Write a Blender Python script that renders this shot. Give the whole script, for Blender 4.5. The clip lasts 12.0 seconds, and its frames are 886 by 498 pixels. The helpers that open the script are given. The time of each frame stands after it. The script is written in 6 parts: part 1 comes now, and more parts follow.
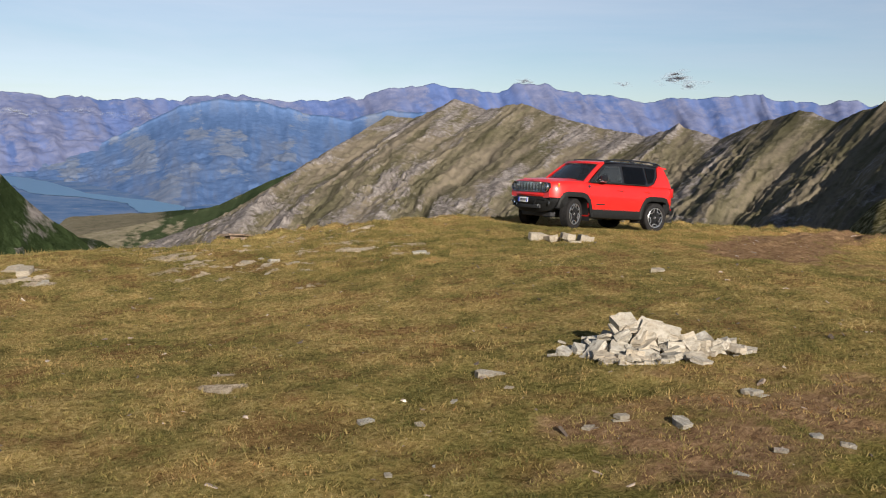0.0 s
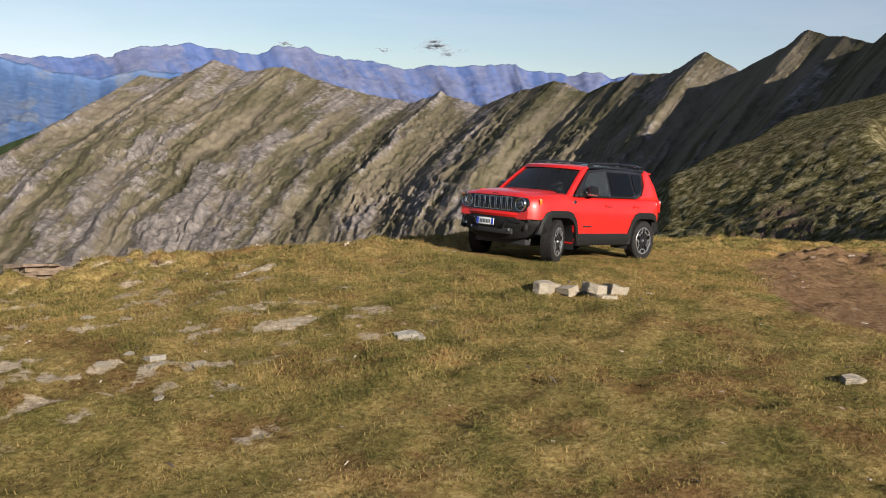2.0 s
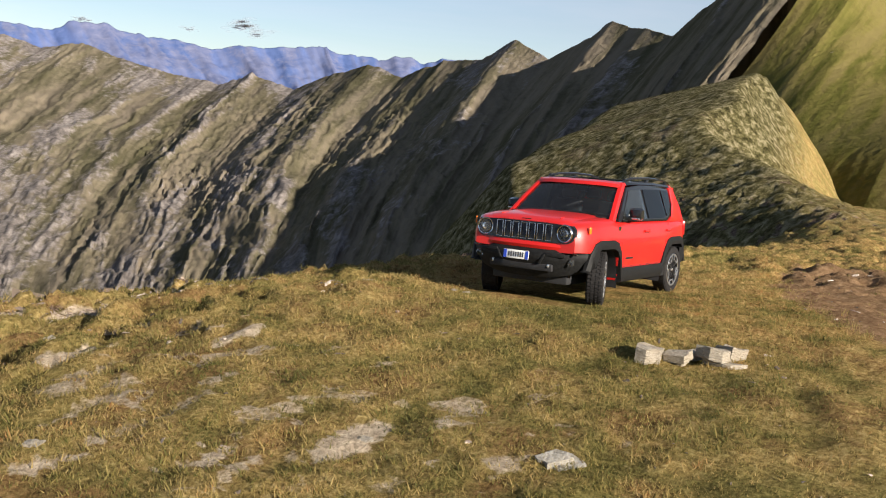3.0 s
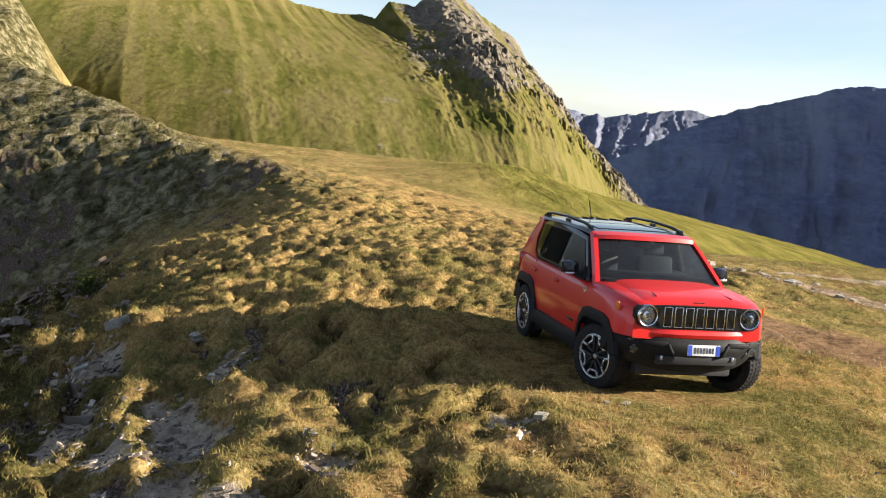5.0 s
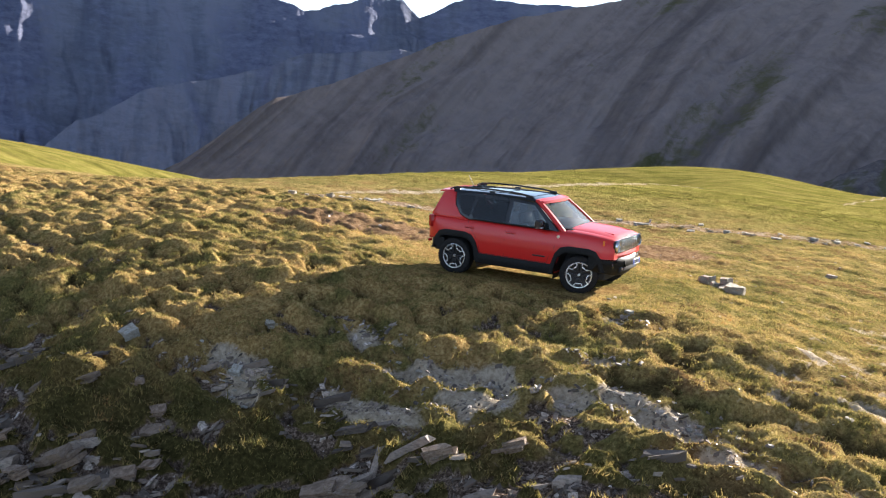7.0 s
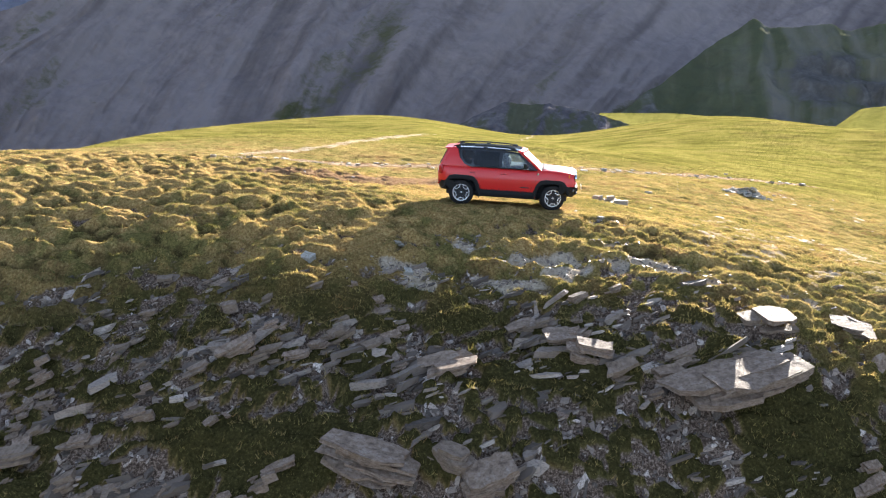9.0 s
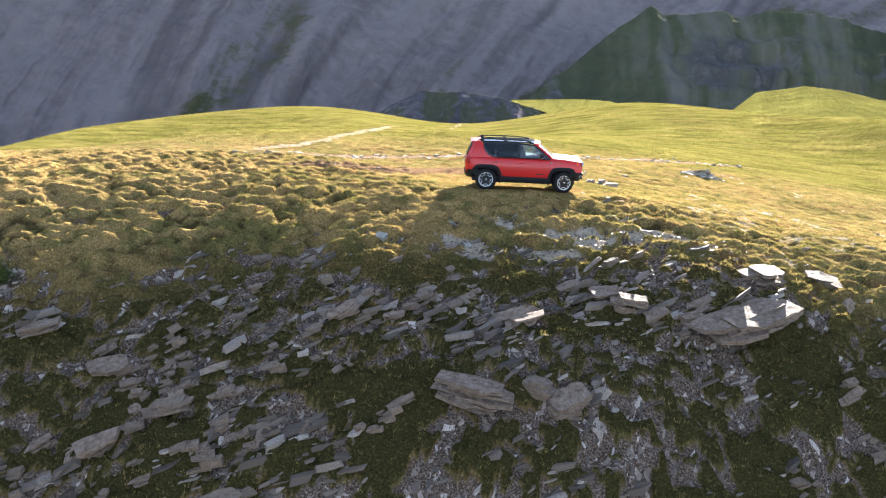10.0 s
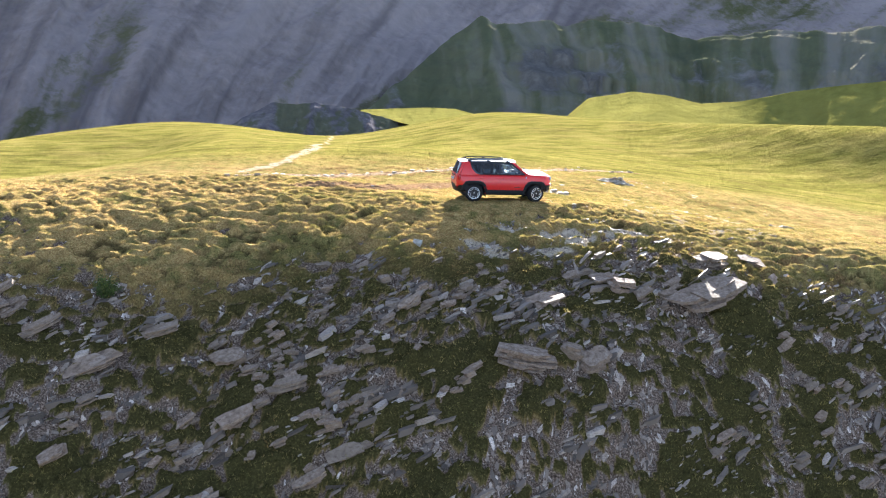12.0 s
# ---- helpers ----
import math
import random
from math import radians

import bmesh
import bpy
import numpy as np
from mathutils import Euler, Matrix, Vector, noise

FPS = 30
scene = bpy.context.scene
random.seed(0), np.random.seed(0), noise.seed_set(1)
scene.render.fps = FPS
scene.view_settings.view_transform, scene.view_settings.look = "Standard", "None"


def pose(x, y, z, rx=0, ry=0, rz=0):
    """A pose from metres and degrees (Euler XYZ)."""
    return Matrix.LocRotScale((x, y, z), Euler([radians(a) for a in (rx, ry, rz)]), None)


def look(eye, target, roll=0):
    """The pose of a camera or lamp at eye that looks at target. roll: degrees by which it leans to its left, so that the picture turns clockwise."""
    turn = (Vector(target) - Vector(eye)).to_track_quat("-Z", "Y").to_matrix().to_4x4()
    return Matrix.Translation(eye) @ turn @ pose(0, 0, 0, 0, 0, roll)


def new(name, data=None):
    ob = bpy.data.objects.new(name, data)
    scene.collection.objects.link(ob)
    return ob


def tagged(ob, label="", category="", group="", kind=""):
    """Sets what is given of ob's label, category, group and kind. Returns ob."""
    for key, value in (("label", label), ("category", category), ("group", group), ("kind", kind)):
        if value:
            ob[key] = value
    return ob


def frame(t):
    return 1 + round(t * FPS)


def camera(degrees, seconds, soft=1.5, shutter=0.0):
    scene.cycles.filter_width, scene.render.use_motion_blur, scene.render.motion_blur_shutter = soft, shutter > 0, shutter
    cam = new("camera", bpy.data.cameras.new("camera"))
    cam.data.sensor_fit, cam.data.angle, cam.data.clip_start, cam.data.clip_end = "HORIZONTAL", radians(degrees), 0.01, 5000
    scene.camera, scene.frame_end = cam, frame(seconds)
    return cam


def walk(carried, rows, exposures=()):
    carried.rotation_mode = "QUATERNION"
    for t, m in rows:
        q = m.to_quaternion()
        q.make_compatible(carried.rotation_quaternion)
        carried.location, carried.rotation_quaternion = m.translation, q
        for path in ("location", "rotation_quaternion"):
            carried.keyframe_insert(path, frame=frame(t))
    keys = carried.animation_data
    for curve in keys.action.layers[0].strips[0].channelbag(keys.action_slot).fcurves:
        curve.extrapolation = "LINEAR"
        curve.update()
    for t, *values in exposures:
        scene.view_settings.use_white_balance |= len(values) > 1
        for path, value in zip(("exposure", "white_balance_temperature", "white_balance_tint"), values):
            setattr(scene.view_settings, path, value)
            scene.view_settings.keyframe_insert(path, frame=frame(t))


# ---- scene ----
cam = camera(48.4, 12.0, soft=1.1)
PATH = [
    (0, (15.84, 18.286, 2.253), (14.776, 16.61, 2.016), 1.5),
    (0.5, (15.503, 16.6, 2.352), (14.338, 14.992, 2.11), 1.8),
    (1, (15.069, 14.636, 2.434), (13.804, 13.107, 2.188), 2.1),
    (1.5, (14.616, 12.704, 2.512), (13.269, 11.251, 2.243), 2.3),
    (2, (14.029, 10.488, 2.571), (12.597, 9.122, 2.281), 2.7),
    (2.5, (13.479, 8.289, 2.612), (11.947, 7.037, 2.317), 3.2),
    (2.7, (13.267, 7.362, 2.6), (11.687, 6.171, 2.309), 3.3),
    (4.3, (11.774, -0.915, 2.951), (9.823, -1.143, 2.579), 6.6),
    (4.5, (11.488, -1.906, 2.959), (9.522, -1.997, 2.6), 6.5),
    (5, (10.976, -4.958, 3.104), (9.056, -4.508, 2.772), 7.1),
    (5.5, (10.477, -7.968, 3.235), (8.784, -6.964, 2.882), 7.5),
    (6, (9.699, -11.28, 3.362), (8.216, -9.988, 3.0), 7.6),
    (6.5, (8.719, -14.389, 3.527), (7.481, -12.859, 3.172), 7.5),
    (7, (7.436, -17.672, 3.683), (6.506, -15.936, 3.336), 7.3),
    (7.2, (6.875, -18.917, 3.723), (6.07, -17.118, 3.381), 7.4),
    (8.8, (1.957, -27.587, 3.597), (1.714, -25.633, 3.247), 6.6),
    (9, (1.24, -28.666, 3.614), (1.038, -26.708, 3.257), 6.6),
    (9.5, (-0.532, -31.19, 3.681), (-0.632, -29.227, 3.312), 6.3),
    (10, (-2.427, -33.64, 3.758), (-2.43, -31.673, 3.397), 6.0),
    (10.5, (-4.167, -35.712, 3.877), (-4.095, -33.742, 3.539), 5.7),
    (11, (-5.958, -37.601, 3.993), (-5.805, -35.632, 3.675), 5.4),
    (11.5, (-7.542, -38.958, 4.124), (-7.3, -36.998, 3.811), 5.3),
    (12, (-9.144, -39.995, 4.239), (-8.807, -38.049, 3.922), 5.1),
]
EXPOSURE = [(0, 0.78, 6150, 10), (2.5, 0.98, 6250, 10), (4.5, 1.68, 6400, 10), (6, 1.94, 6050, 10), (7.2, 2.24, 6050, 10), (9, 2.74, 6000, 10), (12, 3.02, 5800, 10)]
walk(cam, [(t, look(eye, target, roll)) for t, eye, target, roll in PATH], EXPOSURE)

# ---- light ----
SUN_AZ, SUN_EL = 76.0, 21.0
world = bpy.data.worlds.new("sky")
world.use_nodes = True
scene.world = world
wt = world.node_tree
sky = wt.nodes.new("ShaderNodeTexSky")
sky.sky_type, sky.sun_disc = "NISHITA", False
sky.sun_elevation, sky.sun_rotation = radians(SUN_EL), radians(90 - SUN_AZ)
sky.altitude, sky.air_density, sky.dust_density = 2300, 1.2, 0.45
cirrus_at = wt.nodes.new("ShaderNodeTexCoord")
cirrus_map = wt.nodes.new("ShaderNodeMapping")
cirrus_map.inputs["Scale"].default_value = (1.2, 1.2, 7.0)
cirrus_map.inputs["Rotation"].default_value = (0.0, 0.06, 0.5)
cirrus = wt.nodes.new("ShaderNodeTexNoise")
cirrus.inputs["Scale"].default_value, cirrus.inputs["Detail"].default_value, cirrus.inputs["Roughness"].default_value = 1.6, 7.0, 0.6
cirrus.inputs["Distortion"].default_value = 0.4
cirrus_band = wt.nodes.new("ShaderNodeMapRange")
cirrus_band.inputs["From Min"].default_value, cirrus_band.inputs["From Max"].default_value, cirrus_band.inputs["To Min"].default_value, cirrus_band.inputs["To Max"].default_value = 0.36, 0.66, 0.35, 0.92
pale_sky = wt.nodes.new("ShaderNodeHueSaturation")
pale_sky.inputs["Saturation"].default_value, pale_sky.inputs["Value"].default_value = 0.25, 1.1
sky_mix = wt.nodes.new("ShaderNodeMix")
sky_mix.data_type = "RGBA"
wt.links.new(cirrus_at.outputs["Generated"], cirrus_map.inputs[0])
wt.links.new(cirrus_map.outputs[0], cirrus.inputs[0])
wt.links.new(cirrus.outputs[0], cirrus_band.inputs[0])
wt.links.new(cirrus_band.outputs[0], sky_mix.inputs["Factor"])
wt.links.new(sky.outputs[0], pale_sky.inputs["Color"])
wt.links.new(sky.outputs[0], sky_mix.inputs[6])
wt.links.new(pale_sky.outputs[0], sky_mix.inputs[7])
sky_tint = wt.nodes.new("ShaderNodeMix")
sky_tint.data_type, sky_tint.blend_type = "RGBA", "MULTIPLY"
sky_tint.inputs["Factor"].default_value = 1.0
sky_tint.inputs[7].default_value = (0.82, 0.9, 1.02, 1)
wt.links.new(sky_mix.outputs[2], sky_tint.inputs[6])
wt.links.new(sky_tint.outputs[2], wt.nodes["Background"].inputs[0])
wt.nodes["Background"].inputs[1].default_value = 0.0465
sun = new("sun", bpy.data.lights.new("sun", "SUN"))
sun.data.energy, sun.data.angle, sun.data.color = 4.7, radians(0.53), (1.0, 0.89, 0.74)
sd = Vector((math.cos(radians(SUN_AZ)) * math.cos(radians(SUN_EL)), math.sin(radians(SUN_AZ)) * math.cos(radians(SUN_EL)), math.sin(radians(SUN_EL))))
sun.matrix_world = look(sd * 300, (0, 0, 0))


# ---- noise and helpers ----
def hash2(ix, iy, seed):
    h = (ix.astype(np.int64) * 374761393 + iy.astype(np.int64) * 668265263 + seed * 974634777) & 0xFFFFFFFF
    h = ((h ^ (h >> 13)) * 1274126177) & 0xFFFFFFFF
    return ((h ^ (h >> 16)) & 0xFFFFFF) / float(0xFFFFFF)


def vnoise(x, y, seed=0):
    x, y = np.asarray(x, float), np.asarray(y, float)
    ix, iy = np.floor(x), np.floor(y)
    fx, fy = x - ix, y - iy
    fx, fy = fx * fx * fx * (fx * (fx * 6 - 15) + 10), fy * fy * fy * (fy * (fy * 6 - 15) + 10)
    a, b = hash2(ix, iy, seed), hash2(ix + 1, iy, seed)
    c, d = hash2(ix, iy + 1, seed), hash2(ix + 1, iy + 1, seed)
    return (a + (b - a) * fx) * (1 - fy) + (c + (d - c) * fx) * fy


def fbm(x, y, seed=0, octaves=4, gain=0.5):
    """Smooth noise of several octaves, about -1 to 1."""
    total, amp, norm = 0.0, 1.0, 0.0
    for o in range(octaves):
        total = total + amp * (2 * vnoise(x * 2 ** o + 17.3 * o, y * 2 ** o - 9.1 * o, seed + o) - 1)
        norm += amp
        amp *= gain
    return total / norm


def ridged(x, y, seed=0, octaves=4, gain=0.5):
    """Noise with sharp crests, 0 to 1."""
    total, amp, norm = 0.0, 1.0, 0.0
    for o in range(octaves):
        total = total + amp * (1 - np.abs(2 * vnoise(x * 2 ** o + 5.7 * o, y * 2 ** o + 3.3 * o, seed + o) - 1))
        norm += amp
        amp *= gain
    return total / norm


def smooth(a, b, x):
    t = np.clip((x - a) / (b - a), 0, 1)
    return t * t * (3 - 2 * t)


BENDS = {}


def bend(x, kx, ky, soft):
    """A smooth curve through a short table of places."""
    key = (tuple(kx), tuple(ky), soft)
    if key not in BENDS:
        g = np.linspace(min(kx) - 4 * soft, max(kx) + 4 * soft, 1200)
        step = g[1] - g[0]
        k = np.exp(-0.5 * (np.arange(-int(3 * soft / step) - 1, int(3 * soft / step) + 2) * step / soft) ** 2)
        pad = len(k) // 2
        BENDS[key] = g, np.convolve(np.pad(np.interp(g, kx, ky), pad, mode="edge"), k / k.sum(), mode="valid")
    return np.interp(x, *BENDS[key])


def cushions(x, y, cx, cy, seed, chance):
    """Rounded grass cushions: height in units of their radius and a cover mask; chance: how many cells hold one."""
    best = np.zeros(np.shape(x))
    ix, iy = np.floor(x / cx), np.floor(y / cy)
    for dx in (-1, 0, 1):
        for dy in (-1, 0, 1):
            jx, jy = ix + dx, iy + dy
            px = (jx + 0.15 + 0.7 * hash2(jx, jy, seed)) * cx
            py = (jy + 0.15 + 0.7 * hash2(jx, jy, seed + 1)) * cy
            r = 0.45 + 0.4 * hash2(jx, jy, seed + 2)
            d2 = (((x - px) / cx) ** 2 + ((y - py) / cy) ** 2) / r ** 2
            best = np.maximum(best, np.where(hash2(jx, jy, seed + 3) < chance, np.sqrt(np.maximum(0, 1 - d2)) * r, 0))
    return best, smooth(0.05, 0.3, best)


def grid_mesh(name, xyz, material, masks=None, wrap=False, hard=0):
    """A smooth sheet from a grid of places (rows, columns, 3); masks: point attributes by name."""
    rows, cols = xyz.shape[:2]
    idx = np.arange(rows * cols).reshape(rows, cols)
    if wrap:
        idx = np.concatenate([idx, idx[:, :1]], axis=1)
    quads = np.stack([idx[:-1, :-1], idx[:-1, 1:], idx[1:, 1:], idx[1:, :-1]], axis=-1).reshape(-1, 4)
    me = bpy.data.meshes.new(name)
    me.vertices.add(rows * cols)
    me.vertices.foreach_set("co", xyz.reshape(-1).astype(np.float32))
    me.loops.add(quads.size)
    me.loops.foreach_set("vertex_index", quads.reshape(-1).astype(np.int32))
    me.polygons.add(len(quads))
    me.polygons.foreach_set("loop_start", (np.arange(len(quads)) * 4).astype(np.int32))
    me.polygons.foreach_set("use_smooth", np.arange(len(quads)) >= hard * (idx.shape[1] - 1))
    for key, values in (masks or {}).items():
        me.attributes.new(key, "FLOAT", "POINT").data.foreach_set("value", values.reshape(-1).astype(np.float32))
    me.update()
    me.validate()
    me.materials.append(material)
    return new(name, me)


# ---- materials ----
class Nodes:
    """Short names for building a node material."""

    def __init__(self, name):
        self.mat = bpy.data.materials.new(name)
        self.mat.use_nodes = True
        self.tree = self.mat.node_tree
        self.bsdf = self.tree.nodes["Principled BSDF"]
        self.coords = self.tree.nodes.new("ShaderNodeTexCoord")

    def link(self, value, socket):
        if isinstance(value, bpy.types.NodeSocket):
            self.tree.links.new(value, socket)
        else:
            socket.default_value = value

    def noise(self, scale, detail=4, rough=0.55, stretch=(1, 1, 1), turn=(0, 0, 0), distort=0.0):
        m = self.tree.nodes.new("ShaderNodeMapping")
        m.inputs["Scale"].default_value = stretch
        m.inputs["Rotation"].default_value = [radians(a) for a in turn]
        self.tree.links.new(self.coords.outputs["Object"], m.inputs[0])
        n = self.tree.nodes.new("ShaderNodeTexNoise")
        n.inputs["Scale"].default_value, n.inputs["Detail"].default_value, n.inputs["Roughness"].default_value = scale, detail, rough
        n.inputs["Distortion"].default_value = distort
        self.tree.links.new(m.outputs[0], n.inputs[0])
        return n.outputs[0]

    def ramp(self, value, stops):
        r = self.tree.nodes.new("ShaderNodeValToRGB")
        while len(r.color_ramp.elements) < len(stops):
            r.color_ramp.elements.new(0.5)
        for e, (p, c) in zip(r.color_ramp.elements, stops):
            e.position = p
            e.color = (*c, 1) if len(c) == 3 else c
        self.link(value, r.inputs[0])
        return r.outputs[0]

    def band(self, value, a, b):
        r = self.tree.nodes.new("ShaderNodeMapRange")
        r.inputs["From Min"].default_value, r.inputs["From Max"].default_value = a, b
        self.link(value, r.inputs[0])
        return r.outputs[0]

    def mix(self, f, a, b, kind="MIX"):
        n = self.tree.nodes.new("ShaderNodeMix")
        n.data_type, n.blend_type = "RGBA", kind
        self.link(f, n.inputs["Factor"])
        for value, socket in ((a, n.inputs[6]), (b, n.inputs[7])):
            self.link((*value, 1) if isinstance(value, tuple) and len(value) == 3 else value, socket)
        return n.outputs[2]

    def math(self, op, a, b=0.0):
        n = self.tree.nodes.new("ShaderNodeMath")
        n.operation, n.use_clamp = op, False
        self.link(a, n.inputs[0])
        self.link(b, n.inputs[1])
        return n.outputs[0]

    def mask(self, key):
        n = self.tree.nodes.new("ShaderNodeAttribute")
        n.attribute_name = key
        return n.outputs["Fac"]

    def random(self):
        return self.tree.nodes.new("ShaderNodeObjectInfo").outputs["Random"]

    def island(self):
        return self.tree.nodes.new("ShaderNodeNewGeometry").outputs["Random Per Island"]

    def bump(self, height, strength, distance):
        n = self.tree.nodes.new("ShaderNodeBump")
        n.inputs["Strength"].default_value, n.inputs["Distance"].default_value = strength, distance
        self.link(height, n.inputs["Height"])
        self.tree.links.new(n.outputs[0], self.bsdf.inputs["Normal"])

    def done(self, colour, rough=0.9, metal=0.0, spec=0.3):
        self.link((*colour, 1) if isinstance(colour, tuple) and len(colour) == 3 else colour, self.bsdf.inputs["Base Color"])
        self.link(rough, self.bsdf.inputs["Roughness"])
        self.link(metal, self.bsdf.inputs["Metallic"])
        self.bsdf.inputs["Specular IOR Level"].default_value = spec
        return self.mat


def ground_material():
    n = Nodes("alpine_turf")
    fine, mid, big = n.noise(16, 6, 0.75), n.noise(1.7, 5, 0.65), n.noise(0.22, 4, 0.6)
    straw = n.ramp(fine, [(0.3, (0.10, 0.066, 0.026)), (0.5, (0.34, 0.24, 0.09)), (0.7, (0.56, 0.43, 0.20))])
    olive = n.ramp(fine, [(0.3, (0.05, 0.043, 0.015)), (0.52, (0.18, 0.15, 0.05)), (0.72, (0.34, 0.285, 0.105))])
    streak = n.noise(0.55, 5, 0.65, (0.35, 1, 1))
    lush = n.ramp(n.math("ADD", n.math("MULTIPLY", fine, 0.35), n.math("MULTIPLY", streak, 0.65)), [(0.36, (0.07, 0.072, 0.015)), (0.5, (0.16, 0.148, 0.032)), (0.62, (0.26, 0.225, 0.06))])
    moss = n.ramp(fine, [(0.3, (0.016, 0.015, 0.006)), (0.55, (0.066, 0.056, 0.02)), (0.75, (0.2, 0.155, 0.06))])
    russet = n.ramp(fine, [(0.3, (0.07, 0.035, 0.017)), (0.55, (0.22, 0.12, 0.055)), (0.75, (0.38, 0.24, 0.12))])
    tint = n.math("ADD", n.math("MULTIPLY", mid, 0.6), n.math("MULTIPLY", big, 0.5))
    turf = n.mix(n.band(tint, 0.47, 0.63), olive, straw)
    turf = n.mix(n.math("MULTIPLY", n.band(n.noise(0.9, 5, 0.7), 0.5, 0.62), 0.7), turf, russet)
    dry = n.ramp(fine, [(0.3, (0.09, 0.05, 0.022)), (0.5, (0.36, 0.23, 0.085)), (0.7, (0.62, 0.45, 0.20))])
    turf = n.mix(n.math("MULTIPLY", n.mask("dry"), n.band(tint, 0.46, 0.62)), turf, dry)
    turf = n.mix(n.mask("lush"), turf, n.mix(n.math("MULTIPLY", n.band(big, 0.45, 0.7), 0.22), lush, straw))
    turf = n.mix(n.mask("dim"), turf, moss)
    # hollows between cushions: dark soil, with their shade painted in as well
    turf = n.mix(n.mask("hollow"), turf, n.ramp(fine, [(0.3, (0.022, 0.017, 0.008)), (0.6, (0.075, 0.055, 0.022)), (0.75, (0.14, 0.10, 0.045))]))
    tufts = n.noise(0.75, 6, 0.72, (1, 1.6, 1.6))
    turf = n.mix(n.mask("knoll"), turf, n.ramp(n.math("ADD", n.math("MULTIPLY", tufts, 0.75), n.math("MULTIPLY", fine, 0.25)), [(0.4, (0.035, 0.032, 0.014)), (0.5, (0.13, 0.115, 0.05)), (0.6, (0.36, 0.31, 0.19))]))
    soil = n.ramp(n.noise(9, 6, 0.7), [(0.3, (0.11, 0.064, 0.034)), (0.55, (0.26, 0.163, 0.09)), (0.75, (0.4, 0.275, 0.165))])
    pale = n.ramp(n.noise(11, 6, 0.7), [(0.3, (0.25, 0.19, 0.13)), (0.6, (0.56, 0.46, 0.34))])
    scree = n.ramp(n.noise(19, 8, 0.85), [(0.38, (0.03, 0.021, 0.015)), (0.5, (0.115, 0.08, 0.058)), (0.6, (0.40, 0.30, 0.235))])
    jitter = n.math("MULTIPLY", n.math("SUBTRACT", n.math("ADD", n.math("MULTIPLY", fine, 0.5), n.math("MULTIPLY", n.noise(2.4, 5, 0.7), 0.5)), 0.5), 1.7)
    c = n.mix(n.band(n.math("ADD", n.mask("soil"), n.math("MULTIPLY", n.math("SUBTRACT", mid, 0.5), 1.4)), 0.3, 0.6), turf, soil)
    c = n.mix(n.band(n.math("ADD", n.mask("pale"), jitter), 0.4, 0.7), c, pale)
    c = n.mix(n.band(n.math("ADD", n.mask("rock"), jitter), 0.35, 0.65), c, scree)
    # far valley floor and fields, coloured blue to stand for distance haze
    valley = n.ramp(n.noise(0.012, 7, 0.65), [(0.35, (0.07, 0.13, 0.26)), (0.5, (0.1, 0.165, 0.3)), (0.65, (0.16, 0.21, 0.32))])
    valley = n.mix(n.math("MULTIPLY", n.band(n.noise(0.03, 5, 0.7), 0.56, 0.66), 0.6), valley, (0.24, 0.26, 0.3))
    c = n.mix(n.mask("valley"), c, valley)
    n.bump(n.math("ADD", n.math("ADD", fine, n.math("MULTIPLY", mid, 1.2)), n.math("ADD", n.math("MULTIPLY", n.math("MULTIPLY", streak, n.mask("lush")), 5.0), n.math("MULTIPLY", n.math("MULTIPLY", tufts, n.math("MAXIMUM", n.mask("knoll"), n.math("MULTIPLY", n.mask("lush"), 0.6))), 14.0))), 0.9, 0.07)

    return n.done(c, 1.0, 0, 0.0)


def slope_material(name, grass, rock, scale, rough=0.95, relief=6.0, streaks=None, strata=1.0):
    """Mountain ground: grass where the rock mask is low; two-scale variation."""
    streaks = streaks or (grass[1], grass[0])
    n = Nodes(name)
    layer = (1, 1, strata)
    fine, mid, big = n.noise(1 / scale, 8, 0.7, layer), n.noise(0.18 / scale, 6, 0.6, layer), n.noise(0.03 / scale, 4, 0.6)
    g = n.mix(n.band(mid, 0.35, 0.65), grass[0], grass[1])
    g = n.mix(n.band(big, 0.4, 0.65), g, grass[2])
    g = n.mix(n.band(fine, 0.3, 0.75), g, tuple(1.5 * v for v in grass[1]))
    g = n.mix(n.math("MULTIPLY", n.band(n.mask("streak"), 0.45, 0.8), 0.75), g, streaks[0])
    g = n.mix(n.math("MULTIPLY", n.band(n.mask("streak"), 0.5, 0.15), 0.75), g, streaks[1])
    r = n.ramp(n.math("ADD", n.math("MULTIPLY", fine, 0.7), n.math("MULTIPLY", mid, 0.3)), [(0.32, rock[0]), (0.5, rock[1]), (0.68, rock[2])])
    f = n.band(n.math("ADD", n.mask("rock"), n.math("MULTIPLY", n.math("SUBTRACT", fine, 0.5), 1.3)), 0.35, 0.65)
    n.bump(n.math("ADD", fine, mid), 0.8, relief)
    return n.done(n.mix(f, g, r), rough, 0, 0.0)


MAT_GROUND = ground_material()
MAT_RIDGE = slope_material("ridge_grass_and_rock", [(0.1, 0.085, 0.056), (0.13, 0.11, 0.077), (0.086, 0.079, 0.046)], [(0.06, 0.052, 0.05), (0.18, 0.158, 0.145), (0.34, 0.305, 0.285)], 6, relief=2.5, streaks=((0.20, 0.165, 0.125), (0.06, 0.058, 0.03)))
MAT_GREEN = slope_material("green_slope", [(0.08, 0.0765, 0.018), (0.108, 0.096, 0.028), (0.14, 0.113, 0.04)], [(0.055, 0.045, 0.034), (0.16, 0.135, 0.1), (0.27, 0.235, 0.18)], 4, relief=1.0, streaks=((0.163, 0.132, 0.0533), (0.0646, 0.072, 0.0139)))
